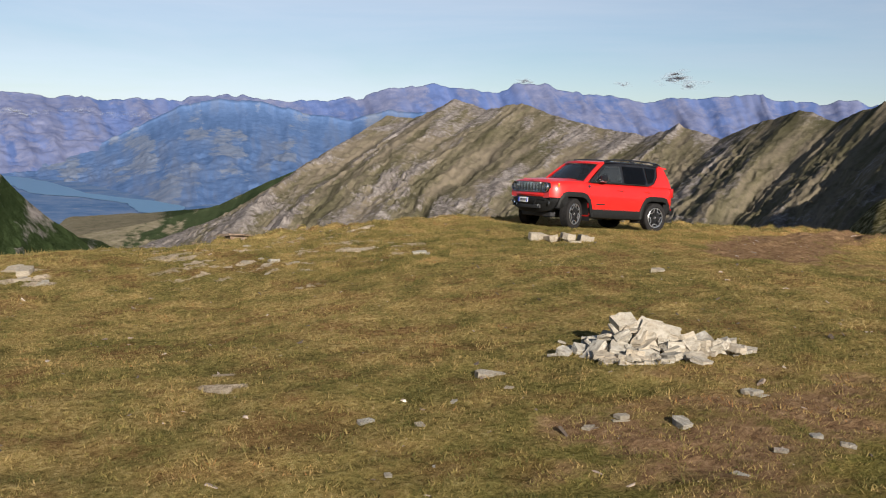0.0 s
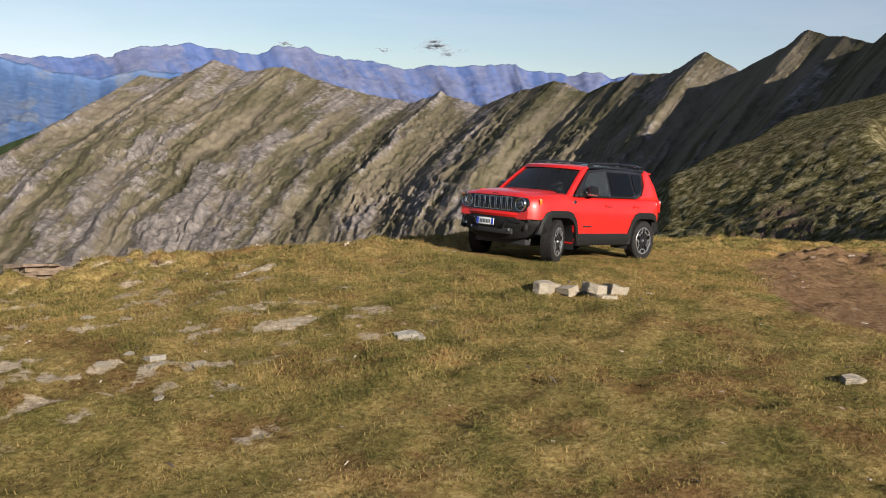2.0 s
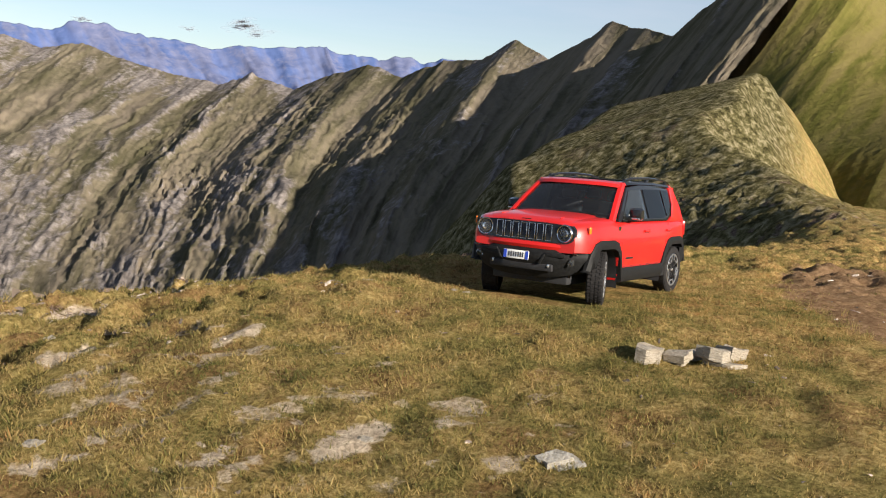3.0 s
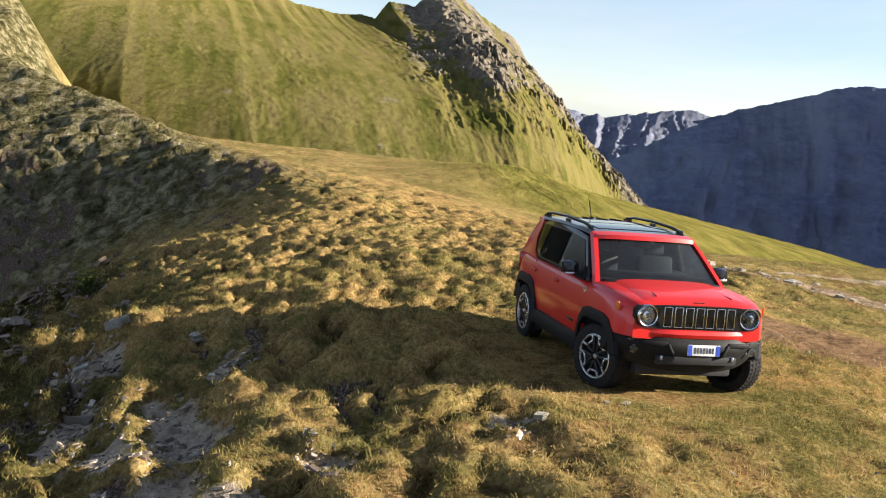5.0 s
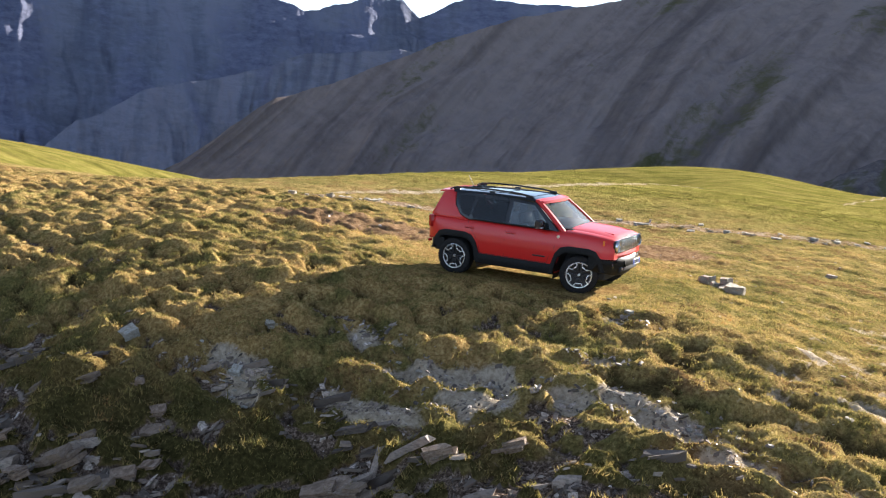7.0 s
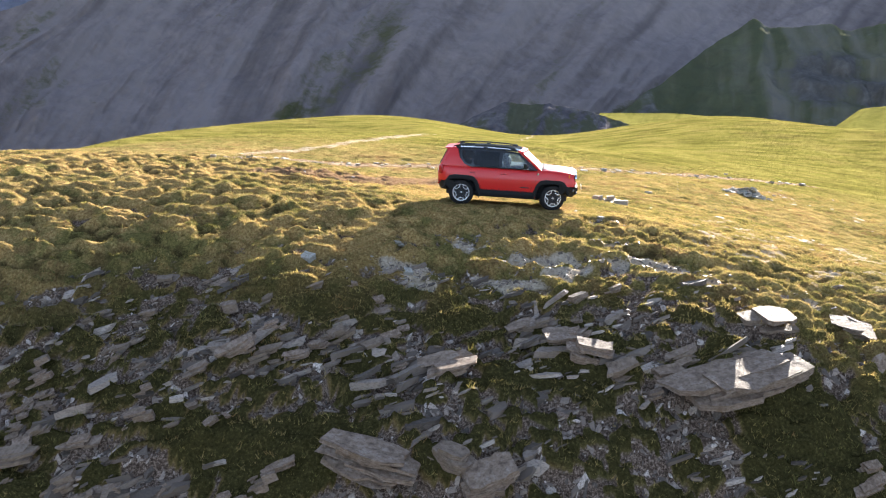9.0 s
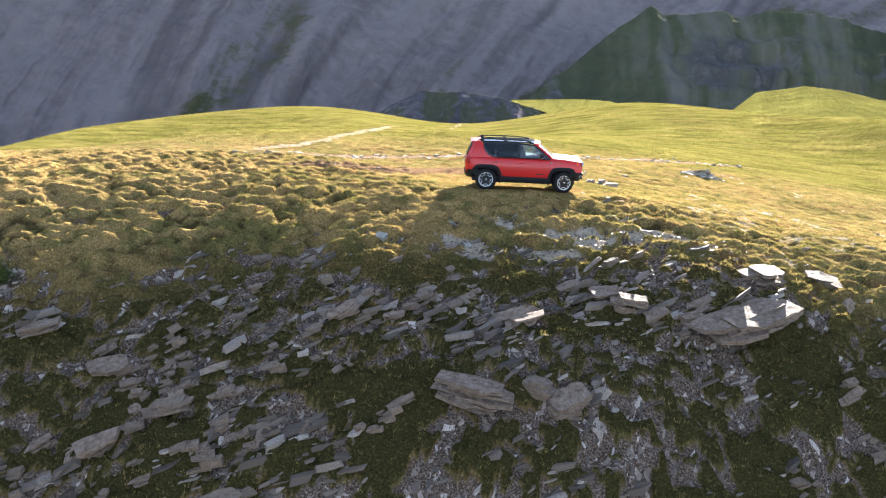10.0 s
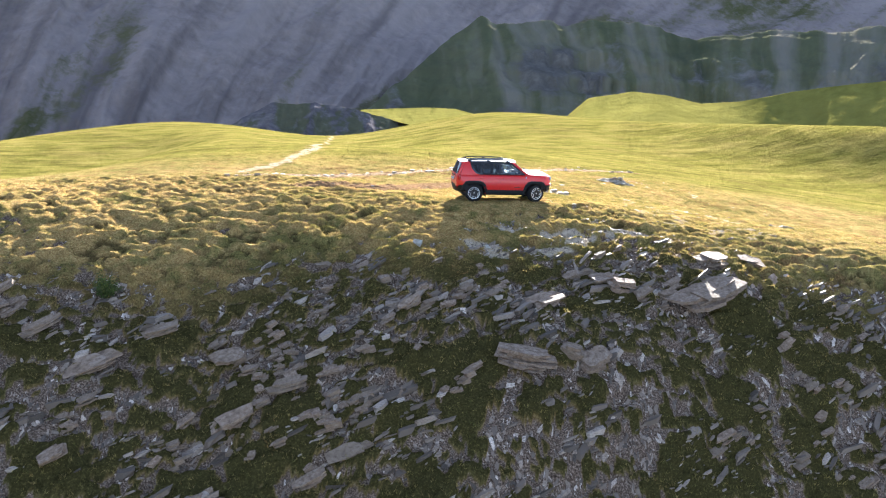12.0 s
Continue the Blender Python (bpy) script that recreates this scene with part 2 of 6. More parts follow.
# cliff rock with the bluish cast of haze painted into its colours
MAT_DARK_HAZE = slope_material("hazy_dark_cliffs", [(0.106, 0.118, 0.153), (0.144, 0.155, 0.198), (0.121, 0.125, 0.161)], [(0.0676, 0.0753, 0.123), (0.14, 0.15, 0.215), (0.2, 0.21, 0.28)], 30, relief=8, streaks=((0.2, 0.206, 0.262), (0.09, 0.1, 0.142)), strata=2.6)
MAT_SCREE = slope_material("scree_hill", [(0.166, 0.138, 0.136), (0.201, 0.168, 0.159), (0.139, 0.116, 0.112)], [(0.0437, 0.0497, 0.0202), (0.083, 0.083, 0.0377), (0.147, 0.129, 0.0965)], 6, relief=1.2, streaks=((0.262, 0.223, 0.214), (0.101, 0.0856, 0.0839)))
# pasture for the hill in shade: part of the shade is in these darker colours
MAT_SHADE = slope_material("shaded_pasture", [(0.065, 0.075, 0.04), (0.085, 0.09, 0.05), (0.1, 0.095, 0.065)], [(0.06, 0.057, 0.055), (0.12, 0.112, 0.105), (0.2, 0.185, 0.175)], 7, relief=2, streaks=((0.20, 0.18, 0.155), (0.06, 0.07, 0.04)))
MAT_FOREST = slope_material("forest_slope", [(0.02, 0.03, 0.012), (0.035, 0.05, 0.02), (0.05, 0.06, 0.025)], [(0.1, 0.09, 0.08), (0.25, 0.22, 0.2), (0.4, 0.36, 0.33)], 10)
# lighter pasture copy: the sunlit look is partly put into the colours
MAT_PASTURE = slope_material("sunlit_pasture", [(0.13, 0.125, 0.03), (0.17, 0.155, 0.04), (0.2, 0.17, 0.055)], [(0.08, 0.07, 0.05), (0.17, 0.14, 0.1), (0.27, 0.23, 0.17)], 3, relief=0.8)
MAT_KNOLL = slope_material("dark_knoll_rock", [(0.07, 0.075, 0.045), (0.09, 0.09, 0.06), (0.08, 0.08, 0.06)], [(0.05, 0.046, 0.055), (0.11, 0.1, 0.11), (0.2, 0.18, 0.18)], 2.5, relief=1.0)
MAT_FIELDS = slope_material("fields_and_woods", [(0.022, 0.033, 0.016), (0.036, 0.05, 0.024), (0.05, 0.06, 0.03)], [(0.09, 0.085, 0.055), (0.19, 0.165, 0.11), (0.3, 0.255, 0.19)], 14, relief=4)
# far ranges: the blue of distance haze is put into grass and rock colours
MAT_FAR_HAZE = slope_material("far_range_haze", [(0.0723, 0.109, 0.242), (0.085, 0.119, 0.253), (0.0638, 0.0997, 0.231)], [(0.0765, 0.0997, 0.209), (0.128, 0.147, 0.253), (0.187, 0.199, 0.297)], 45, relief=2.5, streaks=((0.145, 0.162, 0.264), (0.0595, 0.095, 0.22)))
MAT_BLUE_HAZE = slope_material("hazy_valley_mountain", [(0.066, 0.115, 0.24), (0.08, 0.13, 0.25), (0.066, 0.115, 0.235)], [(0.1, 0.14, 0.23), (0.145, 0.18, 0.26), (0.2, 0.225, 0.29)], 30, relief=2, streaks=((0.12, 0.155, 0.245), (0.062, 0.11, 0.225)))
MAT_WATER = Nodes("lake_water").done((0.10, 0.21, 0.35), 0.35, 0, 0.3)


# ---- the ground: one sheet from underfoot to the horizon ----
HILLS = [(0, -8, 2.5, -0.44), (5.5, -8.5, 2, 0.36), (-7, -8, 2.5, -0.40), (0, -12, 2, 0.60), (9, -12, 2.5, -0.46), (12, 4, 3, -0.42), (-5, 9, 3, -0.36), (3, -1.5, 2, 0.18), (8, -4, 2, -0.25), (-12, -10, 4, -1.41)]
G = [0.0106, 0.0242, 0.0094, -0.0035, 0.0001, 0.0001, 9.5153, -0.0599, -0.0014, 1.3651, 2.2868]


def spine(x, y):
    """The ridge that climbs away from the car: its crest line in plan, steep to the south and gentle to the north."""
    cx = np.array([-240.0, -203, -134, -95, -80, -71, -62, -46, -36, -24, -12])
    cy = np.array([-52.0, -47, -36, -27, -25, -20, -14, -8, -4, -1, 0])
    cz = np.array([-10.0, 4, 9.5, 4.5, 2.3, 0.1, -0.9, -1.9, -1.6, -1.3, -0.8])
    yc, zc = bend(x, cx, cy, 3.0), bend(x, cx, cz, 3.0)
    off = y - yc + 1.5 * fbm(x / 12, y / 12, 5)
    south = (0.62 - 0.31 * smooth(-32, -48, x)) * (np.sqrt(np.minimum(off, 0) ** 2 + 1.5) - 1.22) + 0.75 * smooth(-42, -62, x) * np.maximum(-21 - off, 0)
    o = np.maximum(off, 0)
    fall = 0.07 + 0.4 * smooth(-44, -64, x) + 0.8 * smooth(-68, -88, x)
    floor = -5.6 - 0.14 * np.maximum(y - 25, 0) - 0.25 * np.maximum(-95 - x, 0)
    return np.maximum(zc - np.where(off < 0, south, fall * o + 0.0014 * o * o), np.where(off < 0, -1e3, floor)) + 1.7 * np.exp(-((x + 78) / 11) ** 2 - ((y - 21) / 9) ** 2)


def land(x, y):
    """Height of the smooth ground, without tussocks and stones."""
    yn = np.minimum(y, 20)
    X, Y = 30 * np.tanh(x / 30), 30 * np.tanh(yn / 30)
    z = G[0] + G[1] * X + G[2] * Y + G[3] * X * X + G[4] * Y * Y + G[5] * X * Y
    u = -y - (G[6] + G[7] * X + G[8] * X * X)
    z = z - G[9] * G[10] * np.log1p(np.exp(np.clip(u / G[10], -40, 40)))
    for cx, cy, s, a in HILLS:
        z = z + a * np.exp(-((x - cx) ** 2 + (y - cy) ** 2) / (2 * s * s))
    w = smooth(-14, -27, x)
    z = z * (1 - w) + spine(x, y) * w
    # the ground the wheels stand on
    gap = np.hypot(np.maximum(np.abs(x) - 2.0, 0), np.maximum(np.abs(y) - 0.9, 0))
    k = 1 - smooth(0.1, 2.0, gap)
    z = z * (1 - k) + (0.06 * x + 0.03 * y + 0.012) * k
    # the meadow behind
    kx = [-110.0, -70, -57, -47, -27, -15, -2, 12, 22, 32, 46, 70, 120]
    yc = bend(x, kx, [60.0, 70, 78, 108, 118, 110, 97, 96, 98, 88, 50, 42, 40], 6.0)
    zc = bend(x, kx, [-24.0, -14, -10.2, -7.8, -4.0, -3.6, -4.2, 0, 2.7, 1.8, 4.2, 6, 8], 5.0)
    t = np.clip((y - 20) / np.maximum(yc - 20, 5), 0, 1)
    t = t * t * (3 - 2 * t)
    side = smooth(-75, -50, x)
    t = t * side
    z = z * (1 - t) + zc * t - 0.9 * np.sin(np.pi * t) * (1 + 0.4 * fbm(x / 25, y / 25, 12))
    past = np.maximum(y - yc, 0)
    z = z - np.minimum(0.006 * past ** 2, 0.5 * past)
    r = np.hypot(x, y)
    z = z - 0.3 * np.maximum(r - 190, 0)
    return np.maximum(z, -430 + 230 * smooth(-100, -600, y) + 0.5 * fbm(x / 300, y / 300, 8))


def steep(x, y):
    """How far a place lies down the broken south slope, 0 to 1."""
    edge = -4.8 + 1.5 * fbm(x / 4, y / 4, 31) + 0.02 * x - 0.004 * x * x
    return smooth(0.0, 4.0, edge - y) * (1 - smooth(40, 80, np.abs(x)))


def tussocky(x, y):
    """Where the turf is lumpy, 0 to 1: towards the rim and along the spine."""
    return np.clip(0.26 + smooth(1.0, -4.0, y + 0.25 * np.maximum(x, 0)) + smooth(-3, -9, x) * smooth(9, 4, y), 0, 1)


def cover(x, y):
    """Cushion height in metres, how much of a place is under grass, and where bare ground is stony."""
    s, t = steep(x, y), tussocky(x, y)
    chance = np.clip(0.66 - 0.1 * s + 0.3 * fbm(x / 1.6, y / 1.2, 61) + 0.2 * fbm(x / 5, y / 4, 60), 0.08, 0.95)
    wx = x + 0.22 * fbm(x / 0.5, y / 0.5, 62, 2)
    wy = y + 0.22 * fbm(x / 0.5, y / 0.5, 63, 2)
    a, am = cushions(wx, wy, 0.54, 0.3, 71, chance * (0.85 - 0.4 * s))
    c, cm = cushions(wx, wy, 0.3, 0.18, 76, chance * (0.8 - 0.35 * s))
    d, dm = cushions(wx + 3, wy, 1.5, 0.9, 84, 0.2 * s)
    h = np.maximum(np.maximum(0.3 * a, 0.22 * c), 0.4 * d) * (1 + 0.35 * fbm(x / 0.35, y / 0.25, 64, 3) + 0.6 * s * fbm(x / 0.28, y / 0.22, 67, 2))
    bald = gravel(x, y)
    grass = np.maximum(np.maximum(am, cm), dm) * (1 - bald)
    h = h * (1 - 0.85 * bald)
    g = 1 - np.clip(np.maximum(np.maximum(0.85 * t, s), bald), 0, 1) * (1 - grass)
    stony = np.clip(s * 1.4 + smooth(0.0, 0.35, fbm(x / 2.6, y / 1.7, 81)) * smooth(0.3, 1.0, t) * smooth(0.5, -2.5, y + 0.1 * x) + bald, 0, 1)
    return h * np.maximum(t, 0.85 * s), g, stony


GRAVEL = [(0.9, -5.2, 1.0, 0.5), (1.7, -5.2, 0.8, 0.45), (3.6, -4.85, 0.8, 0.45), (2.9, -3.95, 0.5, 0.3), (4.8, -4.9, 0.6, 0.35), (1.65, -5.9, 0.8, 0.3), (-1.4, -6.7, 0.7, 0.3), (-2.0, -6.3, 0.8, 0.4), (0.5, -6.3, 1.0, 0.4), (2.8, -5.3, 0.6, 0.4), (4.4, -5.2, 0.6, 0.35), (2.7, -2.1, 0.4, 0.16), (-0.6, -4.6, 0.5, 0.2), (5.6, -5.6, 0.8, 0.4), (7.2, -5.2, 0.7, 0.35)]


def gravel(x, y):
    """Worn stony patches along the rim."""
    wx, wy = x + 0.45 * fbm(x / 0.8, y / 0.8, 98, 3), y + 0.35 * fbm(x / 0.8, y / 0.8, 99, 3)
    best = np.zeros(np.shape(x))
    for cx, cy, a, c in GRAVEL:
        best = np.maximum(best, 1 - smooth(0.4, 1.05, np.hypot((wx - cx) / a, (wy - cy) / c)))
    return best


WORN = [(8.9, 1.7, 0.35, 0.16), (8.6, 1.96, 0.3, 0.14), (9.3, 1.25, 0.4, 0.16), (9.75, 1.3, 0.3, 0.14), (7.05, 1.38, 0.5, 0.24), (9.25, 3.76, 0.3, 0.16), (10.15, 1.78, 0.35, 0.16), (9.95, 0.63, 0.4, 0.16), (8.54, -2.6, 0.5, 0.25), (5.6, -1.36, 0.4, 0.2),
        (6.7, -2.8, 0.5, 0.25), (8.75, -0.2, 0.4, 0.18), (7.87, 0.68, 0.3, 0.14), (12.8, 9.75, 0.3, 0.12), (13.0, 0.5, 0.6, 0.3), (12.9, -0.3, 0.5, 0.3), (12.8, 1.0, 0.4, 0.2), (12.5, 9.2, 0.25, 0.1)]


def pale_patch(x, y):
    """Worn pale patches in the turf."""
    wx, wy = x + 0.2 * fbm(x / 0.3, y / 0.3, 93, 3), y + 0.2 * fbm(x / 0.3, y / 0.3, 94, 3)
    worn = np.zeros(np.shape(x))
    for cx, cy, a, c in WORN:
        worn = np.maximum(worn, 1 - smooth(0.5, 1.1, np.hypot((wx - cx) / a, (wy - cy) / c)))
    return np.clip(worn + 0.6 * smooth(0.2, 0.34, fbm(x / 0.42, y / 0.26, 95, 3)) * smooth(13.5, 10, x) * smooth(3.5, 5.5, x) * smooth(5, 2.5, y) * smooth(-6, -3, y), 0, 1)


def relief(x, y, h=None):
    """Tussocks, small terraces and broken rock on the ground near the car."""
    s = steep(x, y)
    near = 1 - smooth(60, 130, np.hypot(x, y))
    h = cover(x, y)[0] if h is None else h
    q = (y - 0.28 * x + 0.5 * fbm(x / 3, y / 1.5, 58, 3)) / 0.55
    step = smooth(0.55, 0.95, q - np.floor(q)) - (q - np.floor(q))
    strata = 0.26 * step * smooth(-0.1, 0.25, fbm(x / 2.5, y / 2, 59, 3))
    rock = strata + 0.28 * (ridged((x + 0.5 * y) / 2.6, (y - 0.2 * x) / 1.1, 51, 4) - 0.6) + 0.06 * fbm(x / 0.3, y / 0.3, 54, 2)
    tread = (land(x, y) + 0.26 * fbm(x / 1.5, y / 1.1, 151, 3)) / 0.32
    tread = tread - np.floor(tread)
    zone = smooth(-1.2, -4.0, y + 0.12 * np.maximum(x - 2, 0)) * smooth(-12.5, -9.5, y) * smooth(30, 20, np.abs(x))
    terrace = 0.32 * 0.9 * (smooth(0.45, 1.0, tread) - tread) * zone
    gap = np.hypot(np.maximum(np.abs(x) - 2.2, 0), np.maximum(np.abs(y) - 1.1, 0))
    crag = (0.55 * (ridged(x / 7, y / 5, 56, 4) - 0.6) + 0.32 * fbm(x / 1.3, y / 1.1, 57, 3) + 0.3 * step * smooth(-0.1, 0.3, fbm(x / 7, y / 5, 59, 3))) * smooth(-24, -40, x) * smooth(4, -4, y - 0.27 * (x + 24))
    return near * (h + 0.035 * fbm(x / 0.6, y / 0.6, 44, 3) + 0.14 * fbm(x / 2.2, y / 1.5, 45, 3) * tussocky(x, y) + rock * s + terrace + crag) * smooth(0.0, 1.2, gap + 0.1)


def height(x, y):
    return land(x, y) + relief(x, y)


PATCH = {}


def hz(x, y):
    """Height at one place, from a fine table round the car."""
    if not PATCH:
        gx, gy = np.arange(-23, 16.5, 0.1), np.arange(-17, 23.5, 0.1)
        PATCH["z"] = height(*np.meshgrid(gx, gy))
    u, v = (x + 23) / 0.1, (y + 17) / 0.1
    i, j = int(u), int(v)
    z = PATCH["z"]
    if not (0 <= i < z.shape[1] - 1 and 0 <= j < z.shape[0] - 1):
        return float(height(np.array([float(x)]), np.array([float(y)]))[0])
    fu, fv = u - i, v - j
    return float((z[j, i] * (1 - fu) + z[j, i + 1] * fu) * (1 - fv) + (z[j + 1, i] * (1 - fu) + z[j + 1, i + 1] * fu) * fv)


def band_mask(x, y, line, width):
    """1 on a path along the points of line, falling to 0 at its sides."""
    best = np.full(np.shape(x), 1e9)
    for (ax, ay), (bx, by) in zip(line[:-1], line[1:]):
        dx, dy = bx - ax, by - ay
        t = np.clip(((x - ax) * dx + (y - ay) * dy) / (dx * dx + dy * dy), 0, 1)
        best = np.minimum(best, np.hypot(x - ax - t * dx, y - ay - t * dy))
    return 1 - smooth(width * 0.5, width * 1.3, best)


TRACK = [(-7.5, 2.2), (-3.5, 3.0), (-0.8, 4.6), (1.0, 6.0)]
RUBBLE = [(-11, 7.2), (-9.3, 8.0), (-5.5, 10.4), (0, 11.7), (4, 13.5), (8, 17), (14, 22)]
PATH_UP = [(-11, 9), (-9, 14), (-7, 23), (-5, 60), (-3, 92), (-1, 108)]


def build_ground():
    rad = np.concatenate([[0.02, 0.1, 0.2, 0.3, 0.4], np.arange(0.5, 32, 0.115), np.geomspace(32, 150, 95), np.geomspace(155, 4900, 60)])
    ang = np.linspace(0, 2 * np.pi, 960, endpoint=False)
    x = 2 + rad[:, None] * np.cos(ang)
    y = -7 + rad[:, None] * np.sin(ang)
    tuft, grass, stony = cover(x, y)
    z = land(x, y) + relief(x, y, tuft)
    r = np.hypot(x, y)
    wob = 0.5 * fbm(x / 1.5, y / 1.5, 91)
    soil = np.clip(1.0 * band_mask(x + wob, y + wob, TRACK, 1.15) + 0.7 * band_mask(x + wob, y, RUBBLE, 0.6) + 0.3 * band_mask(x, y, PATH_UP, 1.0) + (0.55 + 0.4 * fbm(x / 0.9, y / 0.9, 96, 3)) * np.exp(-((x - 10.2) / 2.6) ** 2 - ((y - 13.4) / 1.7) ** 2) + 0.75 * smooth(0.05, 0.3, fbm(x / 2.5, y / 1.6, 97)) * np.exp(-((x + 0.2) / 4) ** 2 - ((y - 6.0) / 2.2) ** 2), 0, 1)
    lush = smooth(9, 22, y) * (1 - smooth(300, 600, r)) * 0.9
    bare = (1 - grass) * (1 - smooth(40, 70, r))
    knoll = smooth(-22, -34, x) * smooth(4, -4, y - 0.27 * (x + 24)) * smooth(200, 160, r)
    dry = smooth(4, -1, x) * smooth(7, 4, y) * smooth(-45, -30, x)
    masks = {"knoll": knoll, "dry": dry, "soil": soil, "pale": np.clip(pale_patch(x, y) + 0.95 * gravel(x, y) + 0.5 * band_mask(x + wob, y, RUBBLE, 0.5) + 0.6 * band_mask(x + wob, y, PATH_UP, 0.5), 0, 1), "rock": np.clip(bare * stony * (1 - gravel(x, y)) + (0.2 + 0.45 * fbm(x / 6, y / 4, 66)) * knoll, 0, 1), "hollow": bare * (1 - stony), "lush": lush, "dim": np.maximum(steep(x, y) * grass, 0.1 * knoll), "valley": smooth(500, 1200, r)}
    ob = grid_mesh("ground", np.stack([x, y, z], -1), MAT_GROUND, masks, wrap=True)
    return tagged(ob, "alpine turf ground of straw and green grass, broken rock on its steep side", "ground", kind="structure")


build_ground()


# ---- mountains ----
def ridge(name, eye, crest, foot, cols, rows, ribs, amp, material, seed, rocky, crag=0.0, curve=0.9, back=0.5, label="", grain=0.09, rough=None, jag=0.0, fine=0.0, ledge=0.0, ribmask=1.3, blots=0.5, fade=0.0):
    """A mountain side: crest and foot are (azimuth, elevation, distance) seen from eye; ribs run down between them.
    fine: small broken ribs and crags; ledge: height of cliff steps; blots: how patchy the rock cover is."""
    c, f = np.array(crest, float), np.array(foot, float)
    cu = np.concatenate([[0], np.cumsum(np.abs(np.diff(c[:, 0])))])
    fu = np.linspace(0, 1, len(f))
    u = np.linspace(0, 1, cols)
    ca, ce, cd = (np.interp(u, cu / cu[-1], c[:, k]) for k in range(3))
    fa, fe, fd = (np.interp(u, fu, f[:, k]) for k in range(3))
    ce = ce + jag * fbm(u * cu[-1] / 1.6, u * 0, seed + 15, 5, 0.6)
    zc, zf = eye[2] + cd * np.tan(np.radians(ce)), eye[2] + fd * np.tan(np.radians(fe))
    v = np.concatenate([-np.linspace(1, 0.05, 8), np.linspace(0, 1, rows) ** 1.15])[:, None]
    w = np.clip(v, 0, 1)
    az = ca + (fa - ca) * w
    d = cd + (fd - cd) * w
    if fade:
        k = np.exp(-0.5 * (np.arange(-90, 91) / 40.0) ** 2)
        even = np.convolve(np.pad(zc, 90, mode="edge"), k / k.sum(), mode="valid")
        z = even + (zf - even) * w ** curve + (zc - even) * np.exp(-fade * w)
    else:
        z = zc + (zf - zc) * w ** curve
    span = cu[-1] * np.pi / 180 * np.mean(cd)
    s = u[None, :] * span
    down = w * np.hypot(cd - fd, zc - zf)
    k = span / ribs
    r = ridged(s / k + 0.35 * fbm(s / k, down / k * 0.6, seed + 9), down / k * grain, seed, 5, 0.46) - 0.58
    env = (0.25 + 0.75 * np.sin(np.pi * np.clip(w, 0.02, 0.9) / 1.1)) * (rough(u[None, :], w) if rough else 1.0)
    d = d - amp * r * env * 1.6
    z = z + amp * r * env * 0.55 + crag * amp * fbm(s / k * 3, down / k * 3, seed + 4, 4) * env
    broken = smooth(-0.15, 0.4, fbm(s / k * 0.9, down / k * 0.7, seed + 22, 3))
    fine = fine(u[None, :], w) if callable(fine) else fine
    r2 = ridged(s / k * 4.3 + 0.6 * fbm(s / k * 2, down / k * 1.4, seed + 21, 3), down / k * 0.5, seed + 20, 5, 0.58) - 0.58
    small = fine * amp * (0.25 + 0.75 * broken) * env
    d = d - small * r2 * 1.3
    z = z + small * (0.5 * r2 + 0.35 * fbm(s / k * 7, down / k * 7, seed + 24, 4, 0.6))
    if ledge:
        q = (z + 0.5 * ledge * fbm(s / k, down / k, seed + 25, 3)) / ledge
        q = q - np.floor(q)
        z = z + 0.8 * ledge * (smooth(0.25, 0.75, q) - q) * smooth(0.02, 0.12, w) * (0.3 + 0.7 * broken)
    behind = np.clip(-v, 0, 1)
    d = d + behind * back * cd
    z = z - behind * np.maximum(zc - zf, 40) * 0.8
    x = eye[0] + d * np.cos(np.radians(az))
    y = eye[1] + d * np.sin(np.radians(az))
    where = rocky(u[None, :], w) if callable(rocky) else rocky
    rock = np.clip(where + ribmask * r + fine * (1.6 * broken * (r2 + 0.12) - 0.1) + blots * fbm(s / k * 2.2, down / k, seed + 6, 5), 0, 1)
    run = s / k * 5 + 0.5 * fbm(s / k, down / k, seed + 10)
    streak = np.clip(0.5 + 0.55 * fbm(run, down / k * 0.35, seed + 12, 5, 0.6) + 0.25 * fbm(s / k, down / k * 0.8, seed + 13, 3), 0, 1)
    ob = grid_mesh(name, np.stack([x, y, z], -1), material, {"rock": rock, "streak": streak}, hard=8)
    return tagged(ob, label, "mountain", kind="structure")


EYE_A, EYE_B, EYE_C, EYE_D = (13.5, 8.3, 2.6), (11.7, -1.5, 3.0), (9.7, -11.3, 3.4), (-9.1, -40.0, 4.2)

